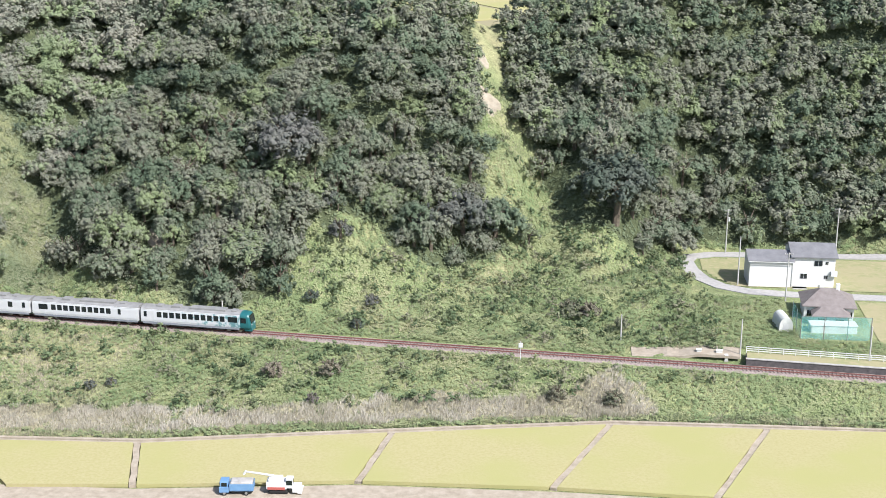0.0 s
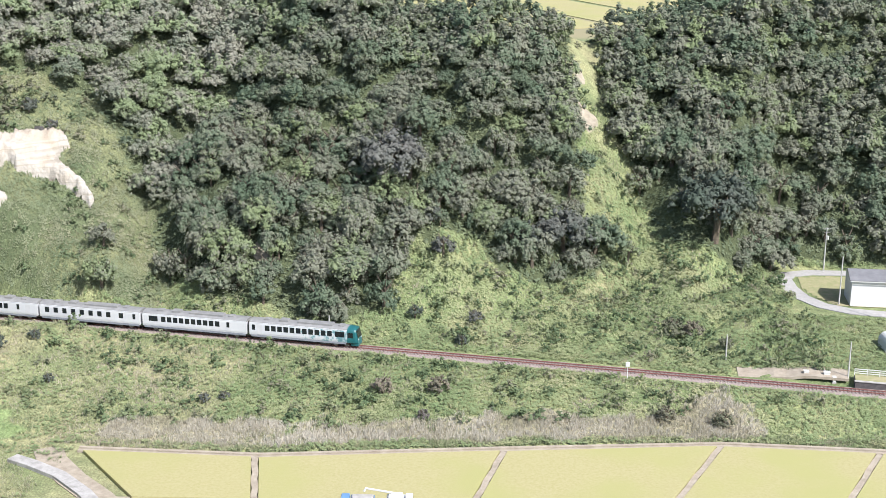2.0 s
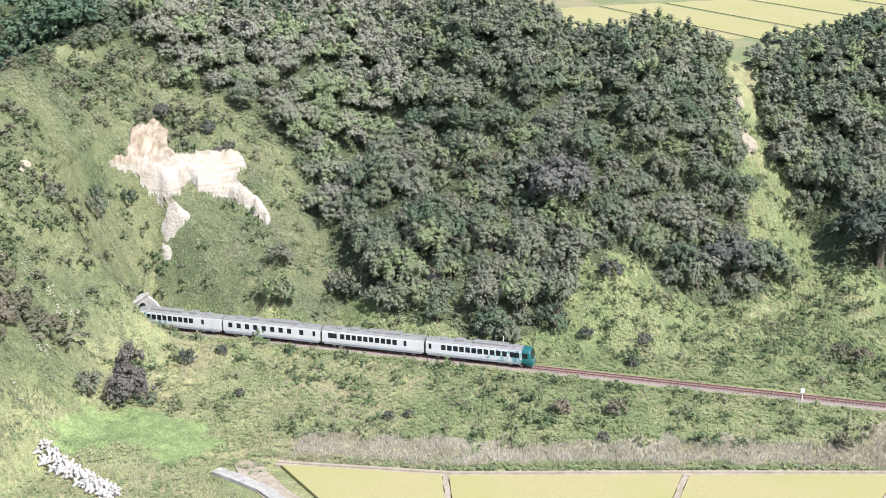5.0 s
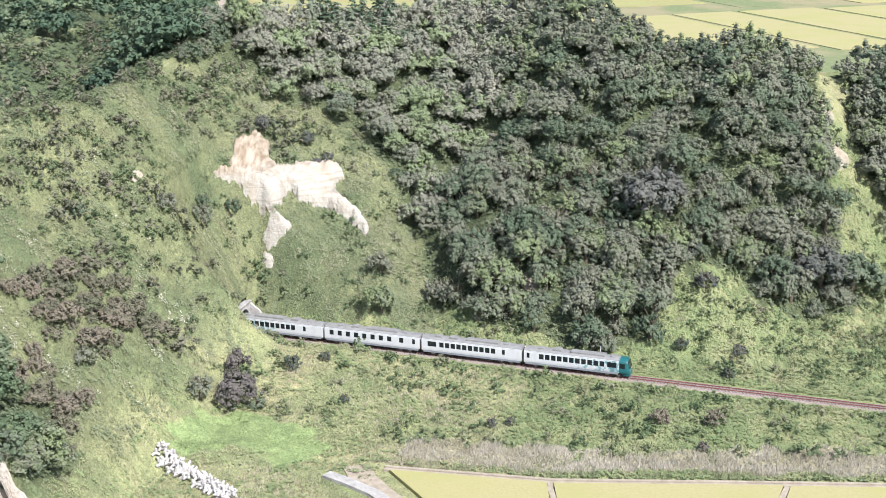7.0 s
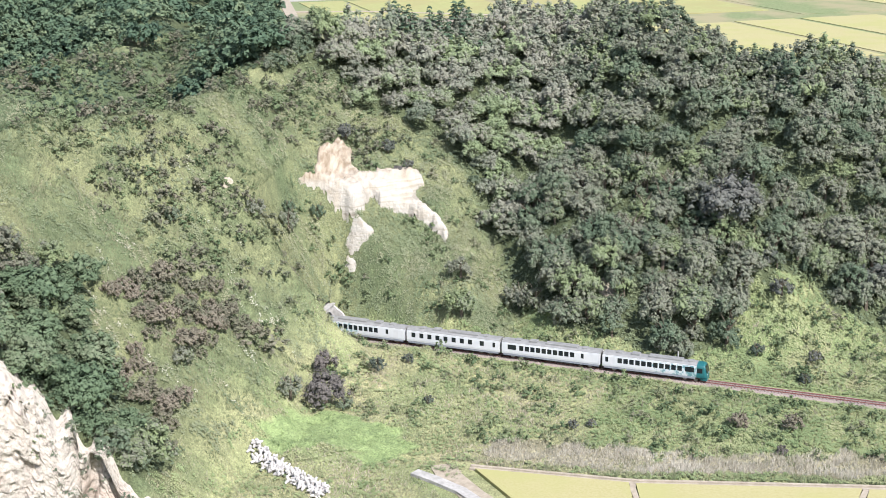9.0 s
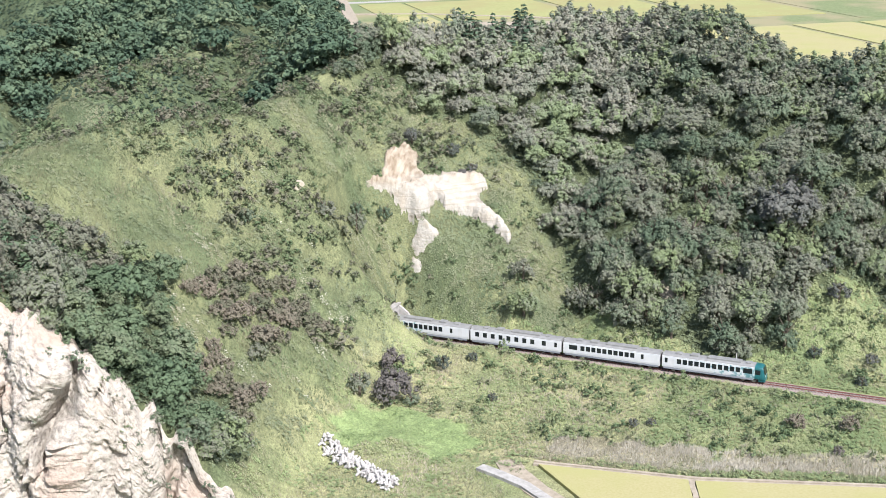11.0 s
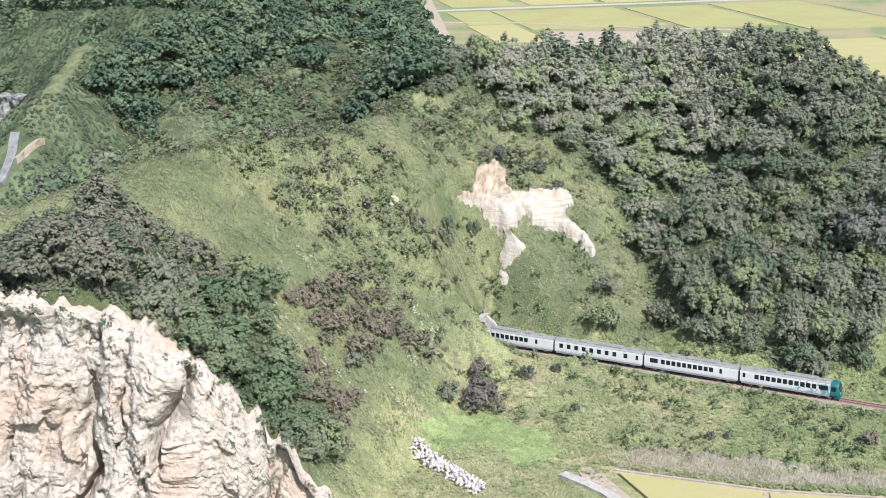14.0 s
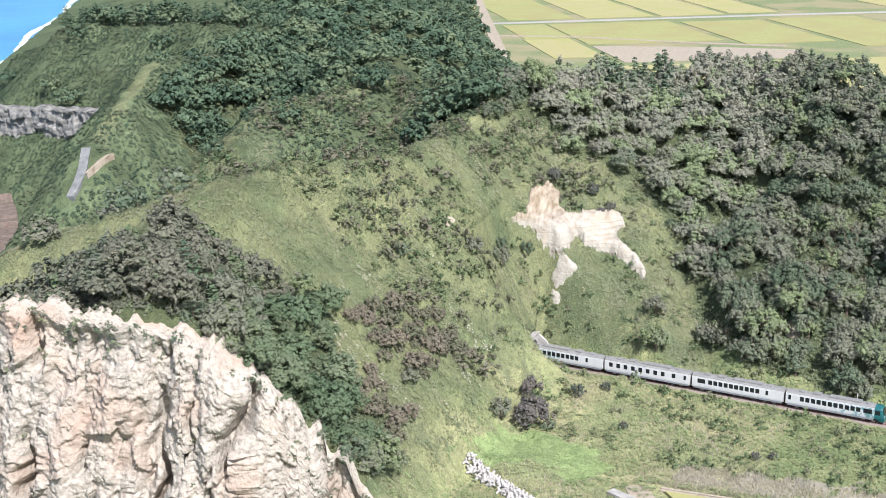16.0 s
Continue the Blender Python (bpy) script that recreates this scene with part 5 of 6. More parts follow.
M_LINING = varied("streaked concrete lining", [(0.3, (0.10, 0.105, 0.11)), (0.6, (0.19, 0.195, 0.20)), (0.8, (0.28, 0.28, 0.28))], 0.45, rough=0.9, bump=0.3)
M_COAST = varied("rusty coastal ballast", [(0.3, (0.085, 0.065, 0.055)), (0.7, (0.185, 0.145, 0.125))], 0.7, rough=0.95, bump=0.6)
lining = [(-247.4, 27.5), (-245.2, 23), (-244.4, 19), (-244.4, 15.7)]
tagged(part("slope_lining", strip(dense(lining), 2.6, -2.0, 0.45, over=0.0), M_LINING), "grey concrete lining on the coastal spur", "retaining wall", kind="structure")
tagged(part("slope_lining", strip(dense([(-240.5, 30.5), (-241.4, 26), (-243, 21.5)]), 1.4, -2.0, 0.7, over=0.0), M_SAND), "pale bare strip on the coastal spur", "retaining wall", kind="structure")
coast_line = dense([(-329, 74.5), (-318, 65), (-302, 49), (-282, 28)])
tagged(part("coast_ballast", strip(coast_line, 7.0, -2.0, 0.5, over=0.0), M_COAST), "rusty railway ballast on the coast", "railway", kind="structure")
for off in (-0.55, 0.55):
    tagged(part("coast_rail", strip([(x + off * 0.7, y - off * 0.7) for x, y in coast_line], 0.14, 0.4, 0.68, over=0.0), M_RAIL), "rusty rail on the coastal line", "rail", kind="structure")
tagged(part("coast_wall", strip(dense([(-322, 60), (-308, 50), (-290, 32)]), 1.0, -3.0, 1.6, over=0.0), M_CONC), "concrete sea wall beside the coastal line", "retaining wall", kind="structure")


# ---------------------------------------------------------------- station platform and line-side things
M_PAINT = varied("white paint", [(0.3, (0.493, 0.493, 0.498)), (0.7, (0.581, 0.581, 0.579))], 0.9, rough=0.6)
M_WALL = varied("white house wall", [(0.3, (0.522, 0.522, 0.519)), (0.7, (0.594, 0.594, 0.592))], 0.5, rough=0.8, bump=0.1)
M_TILE = varied("grey roof sheet", [(0.3, (0.124, 0.124, 0.136)), (0.7, (0.180, 0.180, 0.192))], 0.7, rough=0.6)
M_TILE2 = varied("brown-grey roof tiles", [(0.3, (0.143, 0.124, 0.120)), (0.7, (0.210, 0.184, 0.180))], 0.9, rough=0.7, bump=0.3)
M_POLE = varied("pole concrete", [(0.3, (0.34, 0.335, 0.33)), (0.7, (0.45, 0.44, 0.43))], 1.5, rough=0.85)
M_WIREBOX = varied("grey cabinet paint", [(0.3, (0.45, 0.46, 0.45)), (0.7, (0.55, 0.55, 0.53))], 1.5, rough=0.6)
# near-black wall colour holds the recess shadow under the platform edge
M_FACE = varied("platform wall in recess shade", [(0.3, (0.055, 0.05, 0.055)), (0.7, (0.115, 0.105, 0.105))], 1.2, rough=0.9)
M_LAWN = varied("mown grass", [(0.3, (0.21, 0.225, 0.115)), (0.5, (0.26, 0.25, 0.14)), (0.7, (0.32, 0.28, 0.18))], 0.8, rough=0.95, spec=0.1, blend=(0.29, 0.26, 0.16), blend_scale=0.12, bump=0.6)


def along(x, s, z):
    """A place beside the track: x, metres to its far side, height."""
    return (x, float(track_y(x)) + s, z)


def build_platform():
    root = thing("station_platform", "low concrete station platform with a grassy top", "platform", kind="structure")
    turn = math.degrees(math.atan(-0.083))
    m = pose(*along(62.5, 0, 0), 0, 0, turn)
    L = 75
    part("platform_base", boxed(0, L, 1.55, 4.9, 3.3, 4.78, bevel=0.03), M_FACE, root, "platform wall with recess shade in its colour", m=m)
    part("platform_edge", boxed(-0.1, L, 1.45, 1.95, 4.78, 4.93, bevel=0.02), M_CONC, root, "pale concrete edge slab", m=m)
    part("platform_top", boxed(0.1, L, 1.96, 4.85, 4.78, 4.87), M_LAWN, root, "worn grassy platform top", m=m)
    for k in range(14):
        part("support", boxed(33 + k * 1.4, 33.35 + k * 1.4, 1.42, 1.56, 3.4, 4.75), M_CONC, root, m=m)
    fence = thing("platform_fence", "white railing along the back of the platform", "fence", m)
    n = 38
    for k in range(n):
        part("post", boxed(k * 2.0, k * 2.0 + 0.09, 4.5, 4.59, 4.8, 5.95), M_PAINT, fence)
    for z in (5.15, 5.5, 5.85):
        part("rail", boxed(0, (n - 1) * 2.0, 4.52, 4.57, z, z + 0.12), M_PAINT, fence)


build_platform()


def pole(x, y, z, h, label, arm=True, lamp=False):
    p = thing("utility_pole", label, "pole", pose(x, y, z), "utility poles")
    part("post", tubed((0, 0, -0.6), (0, 0, h), 0.15, 0.10, 10), M_POLE, p)
    if arm:
        for k, zz in enumerate((h - 0.35, h - 1.1)):
            part("crossarm", boxed(-0.8 + 0.2 * k, 0.8 - 0.2 * k, -0.05, 0.05, zz, zz + 0.09), M_STEEL, p)
        for dx in (-0.7, -0.25, 0.25, 0.7):
            part("insulator", tubed((dx, 0, h - 0.26), (dx, 0, h - 0.08), 0.05, 0.035, 8), M_PAINT, p)
    if lamp:
        part("transformer", tubed((0.32, 0, h - 2.6), (0.32, 0, h - 1.8), 0.22, 0.22, 12), M_WIREBOX, p)
    return p


G = lambda x, y: float(land(x, y))
pole(65, 60, G(65, 60), 9.6, "tall concrete utility pole with crossarms by the road", lamp=True)
pole(65.3, 38.3, G(65.3, 38.3), 9.8, "tall plain concrete pole beside the white house", arm=False)
pole(87.7, 61.4, G(87.7, 61.4), 10.2, "tall concrete utility pole with crossarms by the road")
pole(73.2, 29.5, G(73.2, 29.5), 9.4, "tall concrete utility pole in front of the white house")
pole(61.9, 0.6, 3.7, 7.0, "short concrete pole at the end of the platform", arm=False)
pole(82.6, -0.7, 4.4, 6.4, "short concrete pole on the platform", arm=False)
pole(-27.8, 5.4, 3.9, 4.8, "slim line-side pole by the railway", arm=False)
pole(42.3, 7.6, G(42.3, 7.6), 5.0, "slim wooden line-side pole among weeds", arm=False)

for x, s, w, h, name, label in ((55.2, 4.6, 0.8, 1.2, "relay_cabinet", "grey relay cabinet beside the track"), (58.5, 4.4, 1.0, 1.4, "relay_cabinet", "grey relay cabinet beside the track"), (59.6, 3.4, 0.5, 1.0, "relay_cabinet", "small grey relay box beside the track")):
    c = thing(name, label, "cabinet", pose(*along(x, s, 3.6)), "line-side cabinets")
    part("body", boxed(-w / 2, w / 2, -0.35, 0.35, 0.15, h, bevel=0.03), M_WIREBOX, c)
    part("plinth", boxed(-w / 2 - 0.08, w / 2 + 0.08, -0.42, 0.42, -0.3, 0.15), M_CONC, c)
    part("lid", boxed(-w / 2 - 0.05, w / 2 + 0.05, -0.4, 0.4, h, h + 0.06), M_PAINT, c)
tagged(part("trackside_clearing", strip(dense([along(44, 4.6, 0)[:2], along(50, 5.2, 0)[:2], along(62, 5.2, 0)[:2]], 1.0), 4.4, -0.4, 0.06, over=0.02), M_SOIL), "bare sandy clearing beside the track", "clearing", kind="structure")

sig = thing("signal_post", "slim white signal post with a small box beside the track", "signal", pose(*along(25.5, -3.4, 3.3)))
part("post", tubed((0, 0, -0.5), (0, 0, 3.6), 0.07, 0.06, 8), M_PAINT, sig)
part("signal_box", boxed(-0.35, 0.35, -0.18, 0.18, 2.6, 3.3, bevel=0.03), M_PAINT, sig)
part("ladder", boxed(-0.42, -0.36, -0.05, 0.05, 0, 2.6), M_STEEL, sig)


# ---------------------------------------------------------------- houses and lane
lane = dense([(135, 62), (95, 60.5), (70, 59.3), (62, 58.6), (57.5, 56.5), (56.0, 52.5), (56.8, 47), (58.8, 41.5), (62, 37), (67, 34.3), (76, 33.2), (95, 33.0), (135, 33)], 1.5)
tagged(part("road", strip(lane, 3.3, -0.3, 0.1, over=0.05), M_ROAD), "narrow pale asphalt lane round the houses", "road", kind="structure")


def yard(pts, label):
    """A mown plot that follows the ground."""
    xs, ys = [p[0] for p in pts], [p[1] for p in pts]
    gx, gy = np.arange(min(xs), max(xs), 0.8), np.arange(min(ys), max(ys), 0.8)
    X, Y = np.meshgrid(gx, gy)
    Z = land(X, Y) + 0.1
    ins = inside(X, Y, pts)
    n = len(gx)
    i, j = np.meshgrid(np.arange(n - 1), np.arange(len(gy) - 1))
    a = (j * n + i).ravel()
    F = np.stack([a, a + 1, a + n + 1, a + n], 1)
    ok = ins.ravel()[F].sum(1) == 4
    used, idx = np.unique(F[ok], return_inverse=True)
    me = mesh_of("lawn", np.stack([X.ravel(), Y.ravel(), Z.ravel()], 1)[used], idx.reshape(-1, 4))
    me.materials.append(M_LAWN)
    return tagged(new("lawn", me), label, "lawn", kind="structure")


yard([(58.5, 55), (59, 47), (61.5, 41), (65, 37), (135, 35), (135, 58.5), (66, 57)], "dry mown grass plot round the white house")
yard([(85.5, 7), (135, 7), (135, 31), (86, 31)], "dry mown grass plot beside the lane")


def gable(bm, x0, x1, y0, y1, z, rise, over=0.45, thick=0.16):
    """A double-pitched roof, its ridge along x."""
    ym = (y0 + y1) / 2
    for ya, sgn in ((y0 - over, 1), (y1 + over, -1)):
        drop = rise * over / ((y1 - y0) / 2)
        p = [(x0 - over, ya, z - drop), (x1 + over, ya, z - drop), (x1 + over, ym, z + rise), (x0 - over, ym, z + rise)]
        lo = [bm.verts.new(q) for q in p]
        hi = [bm.verts.new((q[0], q[1], q[2] + thick)) for q in p]
        bm.faces.new(hi)
        bm.faces.new(lo[::-1])
        for k in range(4):
            bm.faces.new((lo[k], lo[(k + 1) % 4], hi[(k + 1) % 4], hi[k]))
    bmesh.ops.recalc_face_normals(bm, faces=bm.faces[:])
    return bm


def walls(x0, x1, y0, y1, z0, z1, rise):
    """Walls with gable ends, ridge along x."""
    bm = bmesh.new()
    ym = (y0 + y1) / 2
    prof = [(y0, z0), (y1, z0), (y1, z1), (ym, z1 + rise), (y0, z1)]
    A = [bm.verts.new((x0, y, z)) for y, z in prof]
    B = [bm.verts.new((x1, y, z)) for y, z in prof]
    bm.faces.new(A)
    bm.faces.new(B[::-1])
    for k in range(5):
        bm.faces.new((A[k], B[k], B[(k + 1) % 5], A[(k + 1) % 5]))
    bmesh.ops.recalc_face_normals(bm, faces=bm.faces[:])
    return bm


def house_window(parent, x, y, z, w, h, face=-1):
    f = boxed(-w / 2 - 0.07, w / 2 + 0.07, -0.05, 0.05, -h / 2 - 0.07, h / 2 + 0.07, bevel=0.01)
    win = part("window", f, M_PAINT, parent, m=pose(x, y, z))
    for dx in (-w / 4, w / 4):
        part("pane", boxed(dx - w / 4 + 0.02, dx + w / 4 - 0.02, -0.06 * 1.0, 0.06, -h / 2, h / 2), M_GLASS, win)
    return win


def house_white():
    z = 4.6
    hs = thing("house", "white two-storey house with grey sheet roofs", "house", pose(67.3, 37.6, z, 0, 0, 1.5))
    part("wall", walls(0, 8.2, 0, 7.0, -0.6, 5.5, 1.1), M_WALL, hs)
    part("roof", gable(bmesh.new(), 0, 8.0, 0, 7.0, 5.52, 1.1), M_TILE, hs, "grey sheet-metal roof")
    part("wall", walls(8.0, 16.2, 0.6, 8.6, -0.6, 6.3, 1.6), M_WALL, hs)
    part("roof", gable(bmesh.new(), 8.2, 16.2, 0.6, 8.6, 6.32, 1.6), M_TILE, hs, "grey sheet-metal roof")
    for x, zz, w, h in ((13.0, 5.0, 1.6, 1.0), (10.4, 2.4, 1.3, 1.0), (14.6, 2.3, 0.7, 0.7), (14.6, 5.1, 0.6, 0.6)):
        house_window(hs, x, 0.6, zz, w, h)
    part("porch", boxed(8.3, 11.0, -0.9, 0.6, -0.4, 0.25, bevel=0.03), M_CONC, hs)
    part("foundation", boxed(-0.06, 16.25, -0.06, 7.0, -0.8, -0.1), M_CONC, hs)
    part("gutter", boxed(-0.4, 8.2, -0.62, -0.5, 5.28, 5.4), M_WIREBOX, hs)
    part("downpipe", tubed((8.1, -0.12, 0), (8.1, -0.12, 5.3), 0.05, 0.05, 8), M_WIREBOX, hs)
    part("balcony", boxed(15.4, 16.6, -0.1, 0.6, 2.6, 3.6, bevel=0.02), M_PAINT, hs)
    part("air_conditioner", boxed(13.5, 14.3, 0.2, 0.55, 0.1, 0.8, bevel=0.03), M_PAINT, hs)


house_white()


def hip(bm, x0, x1, y0, y1, z, rise, over=0.5):
    x0, x1, y0, y1 = x0 - over, x1 + over, y0 - over, y1 + over
    ym, run = (y0 + y1) / 2, (y1 - y0) / 2 * 0.85
    lo = [bm.verts.new(p) for p in ((x0, y0, z), (x1, y0, z), (x1, y1, z), (x0, y1, z))]
    lo2 = [bm.verts.new((v.co.x, v.co.y, z - 0.16)) for v in lo]
    a, b = bm.verts.new((x0 + run, ym, z + rise)), bm.verts.new((x1 - run, ym, z + rise))
    for f in ((lo[0], lo[1], b, a), (lo[1], lo[2], b), (lo[2], lo[3], a, b), (lo[3], lo[0], a), lo2[::-1]):
        bm.faces.new(f)
    for k in range(4):
        bm.faces.new((lo2[k], lo2[(k + 1) % 4], lo[(k + 1) % 4], lo[k]))
    bmesh.ops.recalc_face_normals(bm, faces=bm.faces[:])
    return bm


def house_hip():
    hs = thing("house", "single-storey house with a brown-grey hipped tile roof", "house", pose(75.0, 19.5, 4.5, 0, 0, -4))
    part("wall", boxed(0, 8.6, 0, 7.2, -0.6, 2.9), M_WALL, hs)
    part("roof", hip(bmesh.new(), 0, 8.6, 0, 7.2, 2.95, 2.3), M_TILE2, hs, "brown-grey hipped tile roof")
    part("wall", boxed(1.6, 7.4, -2.6, 0.0, -0.6, 2.0), M_WALL, hs)
    part("roof", hip(bmesh.new(), 1.6, 7.4, -2.6, 0.6, 2.05, 1.1), M_TILE2, hs, "brown-grey lower tile roof")
    part("chimney", boxed(5.6, 6.3, 3.3, 4.0, 4.2, 6.1, bevel=0.03), M_PAINT, hs)
    for x in (0.9, 8.0):
        house_window(hs, x, 0.0, 1.5, 0.8, 1.1)
    for x in (3.0, 6.0):
        house_window(hs, x, -2.6, 0.9, 1.5, 1.1)
    part("foundation", boxed(-0.06, 8.66, -0.06, 7.26, -0.9, -0.1), M_CONC, hs)


house_hip()


def net_material():
    m = material("teal netting", (0.16, 0.42, 0.40), 0.8, 0.1)
    n, l, b = nodes_of(m)
    tr = n.new("ShaderNodeBsdfTransparent")
    mx = n.new("ShaderNodeMixShader")
    mx.inputs[0].default_value = 0.42
    l.new(tr.outputs[0], mx.inputs[1])
    l.new(b.outputs[0], mx.inputs[2])
    l.new(mx.outputs[0], n["Material Output"].inputs["Surface"])
    return m


M_NET = net_material()


def net_fence():
    f = thing("net_fence", "tall teal netting fence on steel posts beside the house", "fence", pose(72.9, 9.0, 4.6, 0, 0, 2))
    for k in range(4):
        part("post", tubed((k * 3.95, 0, -0.6), (k * 3.95, 0, 4.3), 0.07, 0.06, 8), M_STEEL, f)
    for k in range(2):
        part("post", tubed((0, 4 + 4 * k, -0.6), (0, 4 + 4 * k, 4.3), 0.07, 0.06, 8), M_STEEL, f)
    part("top_rail", tubed((0, 0, 4.25), (11.85, 0, 4.25), 0.045, 0.045, 6), M_STEEL, f)

    def sheet(L, wav):
        bm = bmesh.new()
        n = 24
        rows = [[bm.verts.new((L * i / n, 0.1 * math.sin(i * 1.1) * math.sin(math.pi * j / 6), 0.1 + 4.1 * j / 6)) for i in range(n + 1)] for j in range(7)]
        for a, b in zip(rows, rows[1:]):
            for i in range(n):
                bm.faces.new((a[i], a[i + 1], b[i + 1], b[i]))
        return bm

    part("net", sheet(11.85, 1), M_NET, f)
    part("net", sheet(8.0, 2), M_NET, f, m=pose(0, 0, 0, 0, 0, 90))


net_fence()
shed = thing("shed", "low white sheeted stack behind the netting", "shed", pose(75.2, 12.5, 4.5, 0, 0, 2))
part("body", boxed(0, 8.0, 0, 2.6, -0.4, 1.5, bevel=0.25), M_PAINT, shed)
part("cover", boxed(-0.1, 8.1, -0.1, 2.7, 1.42, 1.62, bevel=0.08), M_PAINT, shed)


def round_hut():
    h = thing("storage_hut", "small grey round-roofed storage hut", "hut", pose(71.0, 12.6, 4.4, 0, 0, 8))
    prof = [(-1.2, -0.5), (-1.2, 1.3)] + [(1.2 * math.cos(a), 1.3 + 1.5 * math.sin(a)) for a in np.linspace(math.pi, 0, 12)][1:-1] + [(1.2, 1.3), (1.2, -0.5)]
    bm = bmesh.new()
    A = [bm.verts.new((x, 0, z)) for x, z in prof]
    B = [bm.verts.new((x, 4.5, z)) for x, z in prof]
    bm.faces.new(A)
    bm.faces.new(B[::-1])
    for k in range(len(prof) - 1):
        bm.faces.new((A[k], B[k], B[k + 1], A[k + 1]))
    bmesh.ops.recalc_face_normals(bm, faces=bm.faces[:])
    part("shell", bm, M_WIREBOX, h)
    part("door", boxed(-0.5, 0.5, -0.04, 0.0, -0.3, 1.7), M_PAINT, h)


round_hut()


# ---------------------------------------------------------------- farm vehicles
M_BLUE = varied("blue cab paint", [(0.3, (0.10, 0.20, 0.36)), (0.7, (0.14, 0.26, 0.44))], 0.8, rough=0.35, spec=0.5)
M_RED = material("red machine paint", (0.36, 0.09, 0.08), 0.4, 0.5)
M_TYRE = material("black rubber", (0.02, 0.02, 0.02), 0.8, 0.2)


def vehicle_wheel(parent, x, y, z, r, w):
    t = part("wheel", tubed((x, y - w / 2, z), (x, y + w / 2, z), r, r, 18), M_TYRE, parent)
    part("rim", tubed((x, y - w / 2 - 0.01, z), (x, y + w / 2 + 0.01, z), r * 0.55, r * 0.55, 14), M_STEEL, t)


def truck():
    t = thing("truck", "blue flatbed truck with a grey covered load", "truck", pose(-13.1, -50.1, 0.12, 0, 0, 7), "farm vehicles")
    bm = boxed(0, 1.35, -0.9, 0.9, 0.45, 1.25, bevel=0.08)
    bm2 = box(bm, 0.12, 1.3, -0.82, 0.82, 1.2, 2.05, bevel=0.12)
    cab = part("cab", bm2, M_BLUE, t)
    part("windscreen", boxed(0.085, 0.125, -0.72, 0.72, 1.35, 1.9), M_GLASS, cab)
    for sy in (-1, 1):
        part("side_window", boxed(0.35, 1.1, sy * 0.825 - 0.01, sy * 0.825 + 0.01, 1.35, 1.9), M_GLASS, cab)
        part("headlight", boxed(-0.01, 0.03, sy * 0.6 - 0.15, sy * 0.6 + 0.15, 0.65, 0.85), M_PAINT, cab)
    part("chassis", boxed(0.2, 4.6, -0.4, 0.4, 0.35, 0.6), M_UNDER, t)
    bed = part("bed", boxed(1.45, 4.7, -0.95, 0.95, 0.7, 0.85, bevel=0.02), M_BLUE, t)
    for a in ((1.45, 4.7, -0.98, -0.92), (1.45, 4.7, 0.92, 0.98), (1.42, 1.48, -0.95, 0.95), (4.67, 4.73, -0.95, 0.95)):
        part("side_panel", boxed(a[0], a[1], a[2], a[3], 0.8, 1.75, bevel=0.015), M_BLUE, bed)
    part("load", boxed(1.55, 4.6, -0.88, 0.88, 0.85, 1.95, bevel=0.2), M_CONC, bed, "grey covered load")
    for x in (0.7, 3.7):
        for sy in (-0.75, 0.75):
            vehicle_wheel(t, x, sy, 0.36, 0.36, 0.24)


def harvester():
    t = thing("combine_harvester", "white and red combine harvester with a raised unloading pipe", "harvester", pose(-7.0, -48.9, 0.12, 0, 0, 5), "farm vehicles")
    part("body", box(boxed(0.2, 3.0, -0.95, 0.95, 0.75, 1.75, bevel=0.12), 0.5, 2.4, -0.8, 0.8, 1.65, 2.15, bevel=0.12), M_PAINT, t)
    part("side_panel", boxed(0.4, 2.8, -0.99, -0.94, 0.7, 1.1, bevel=0.02), M_RED, t)
    cab = part("cab", boxed(2.9, 3.9, -0.9, 0.3, 0.9, 2.3, bevel=0.1), M_PAINT, t)
    part("window", boxed(2.98, 3.82, -0.92, -0.9, 1.4, 2.1), M_GLASS, cab)
    part("window", boxed(3.89, 3.92, -0.8, 0.2, 1.4, 2.1), M_GLASS, cab)
    part("header", box(boxed(3.8, 4.9, -1.05, 1.05, 0.35, 0.95, bevel=0.08), 4.5, 5.1, -1.05, 1.05, 0.2, 0.5, bevel=0.05), M_PAINT, t)
    for sy in (-0.7, 0.7):
        part("crawler", boxed(0.5, 3.2, sy - 0.22, sy + 0.22, 0.0, 0.62, bevel=0.25), M_TYRE, t)
    pipe = part("unloading_pipe", tubed((1.0, 0.2, 2.3), (-2.7, 0.4, 2.75), 0.15, 0.13, 10), M_PAINT, t)
    part("spout", tubed((-2.7, 0.4, 2.8), (-3.0, 0.4, 2.3), 0.14, 0.17, 10), M_PAINT, pipe)
    part("pipe_foot", tubed((1.0, 0.2, 1.6), (1.0, 0.2, 2.4), 0.17, 0.16, 10), M_PAINT, t)


truck()
harvester()


# ---------------------------------------------------------------- concrete wave blocks
def tetrapod_mesh():
    bm = bmesh.new()
    for d in ((0, 0, 1), (0.943, 0, -0.333), (-0.471, 0.816, -0.333), (-0.471, -0.816, -0.333)):
        d = Vector(d)
        tube(bm, d * 0.0, d * 0.95, 0.36, 0.22, 8)
    bmesh.ops.create_icosphere(bm, subdivisions=1, radius=0.4)
    me = bpy.data.meshes.new("wave_block")
    bm.to_mesh(me)
    bm.free()
    me.materials.append(varied("pale block concrete", [(0.3, (0.30, 0.285, 0.28)), (0.6, (0.42, 0.40, 0.395)), (0.8, (0.50, 0.48, 0.47))], 1.1, rough=0.9, bump=0.3))
    return me


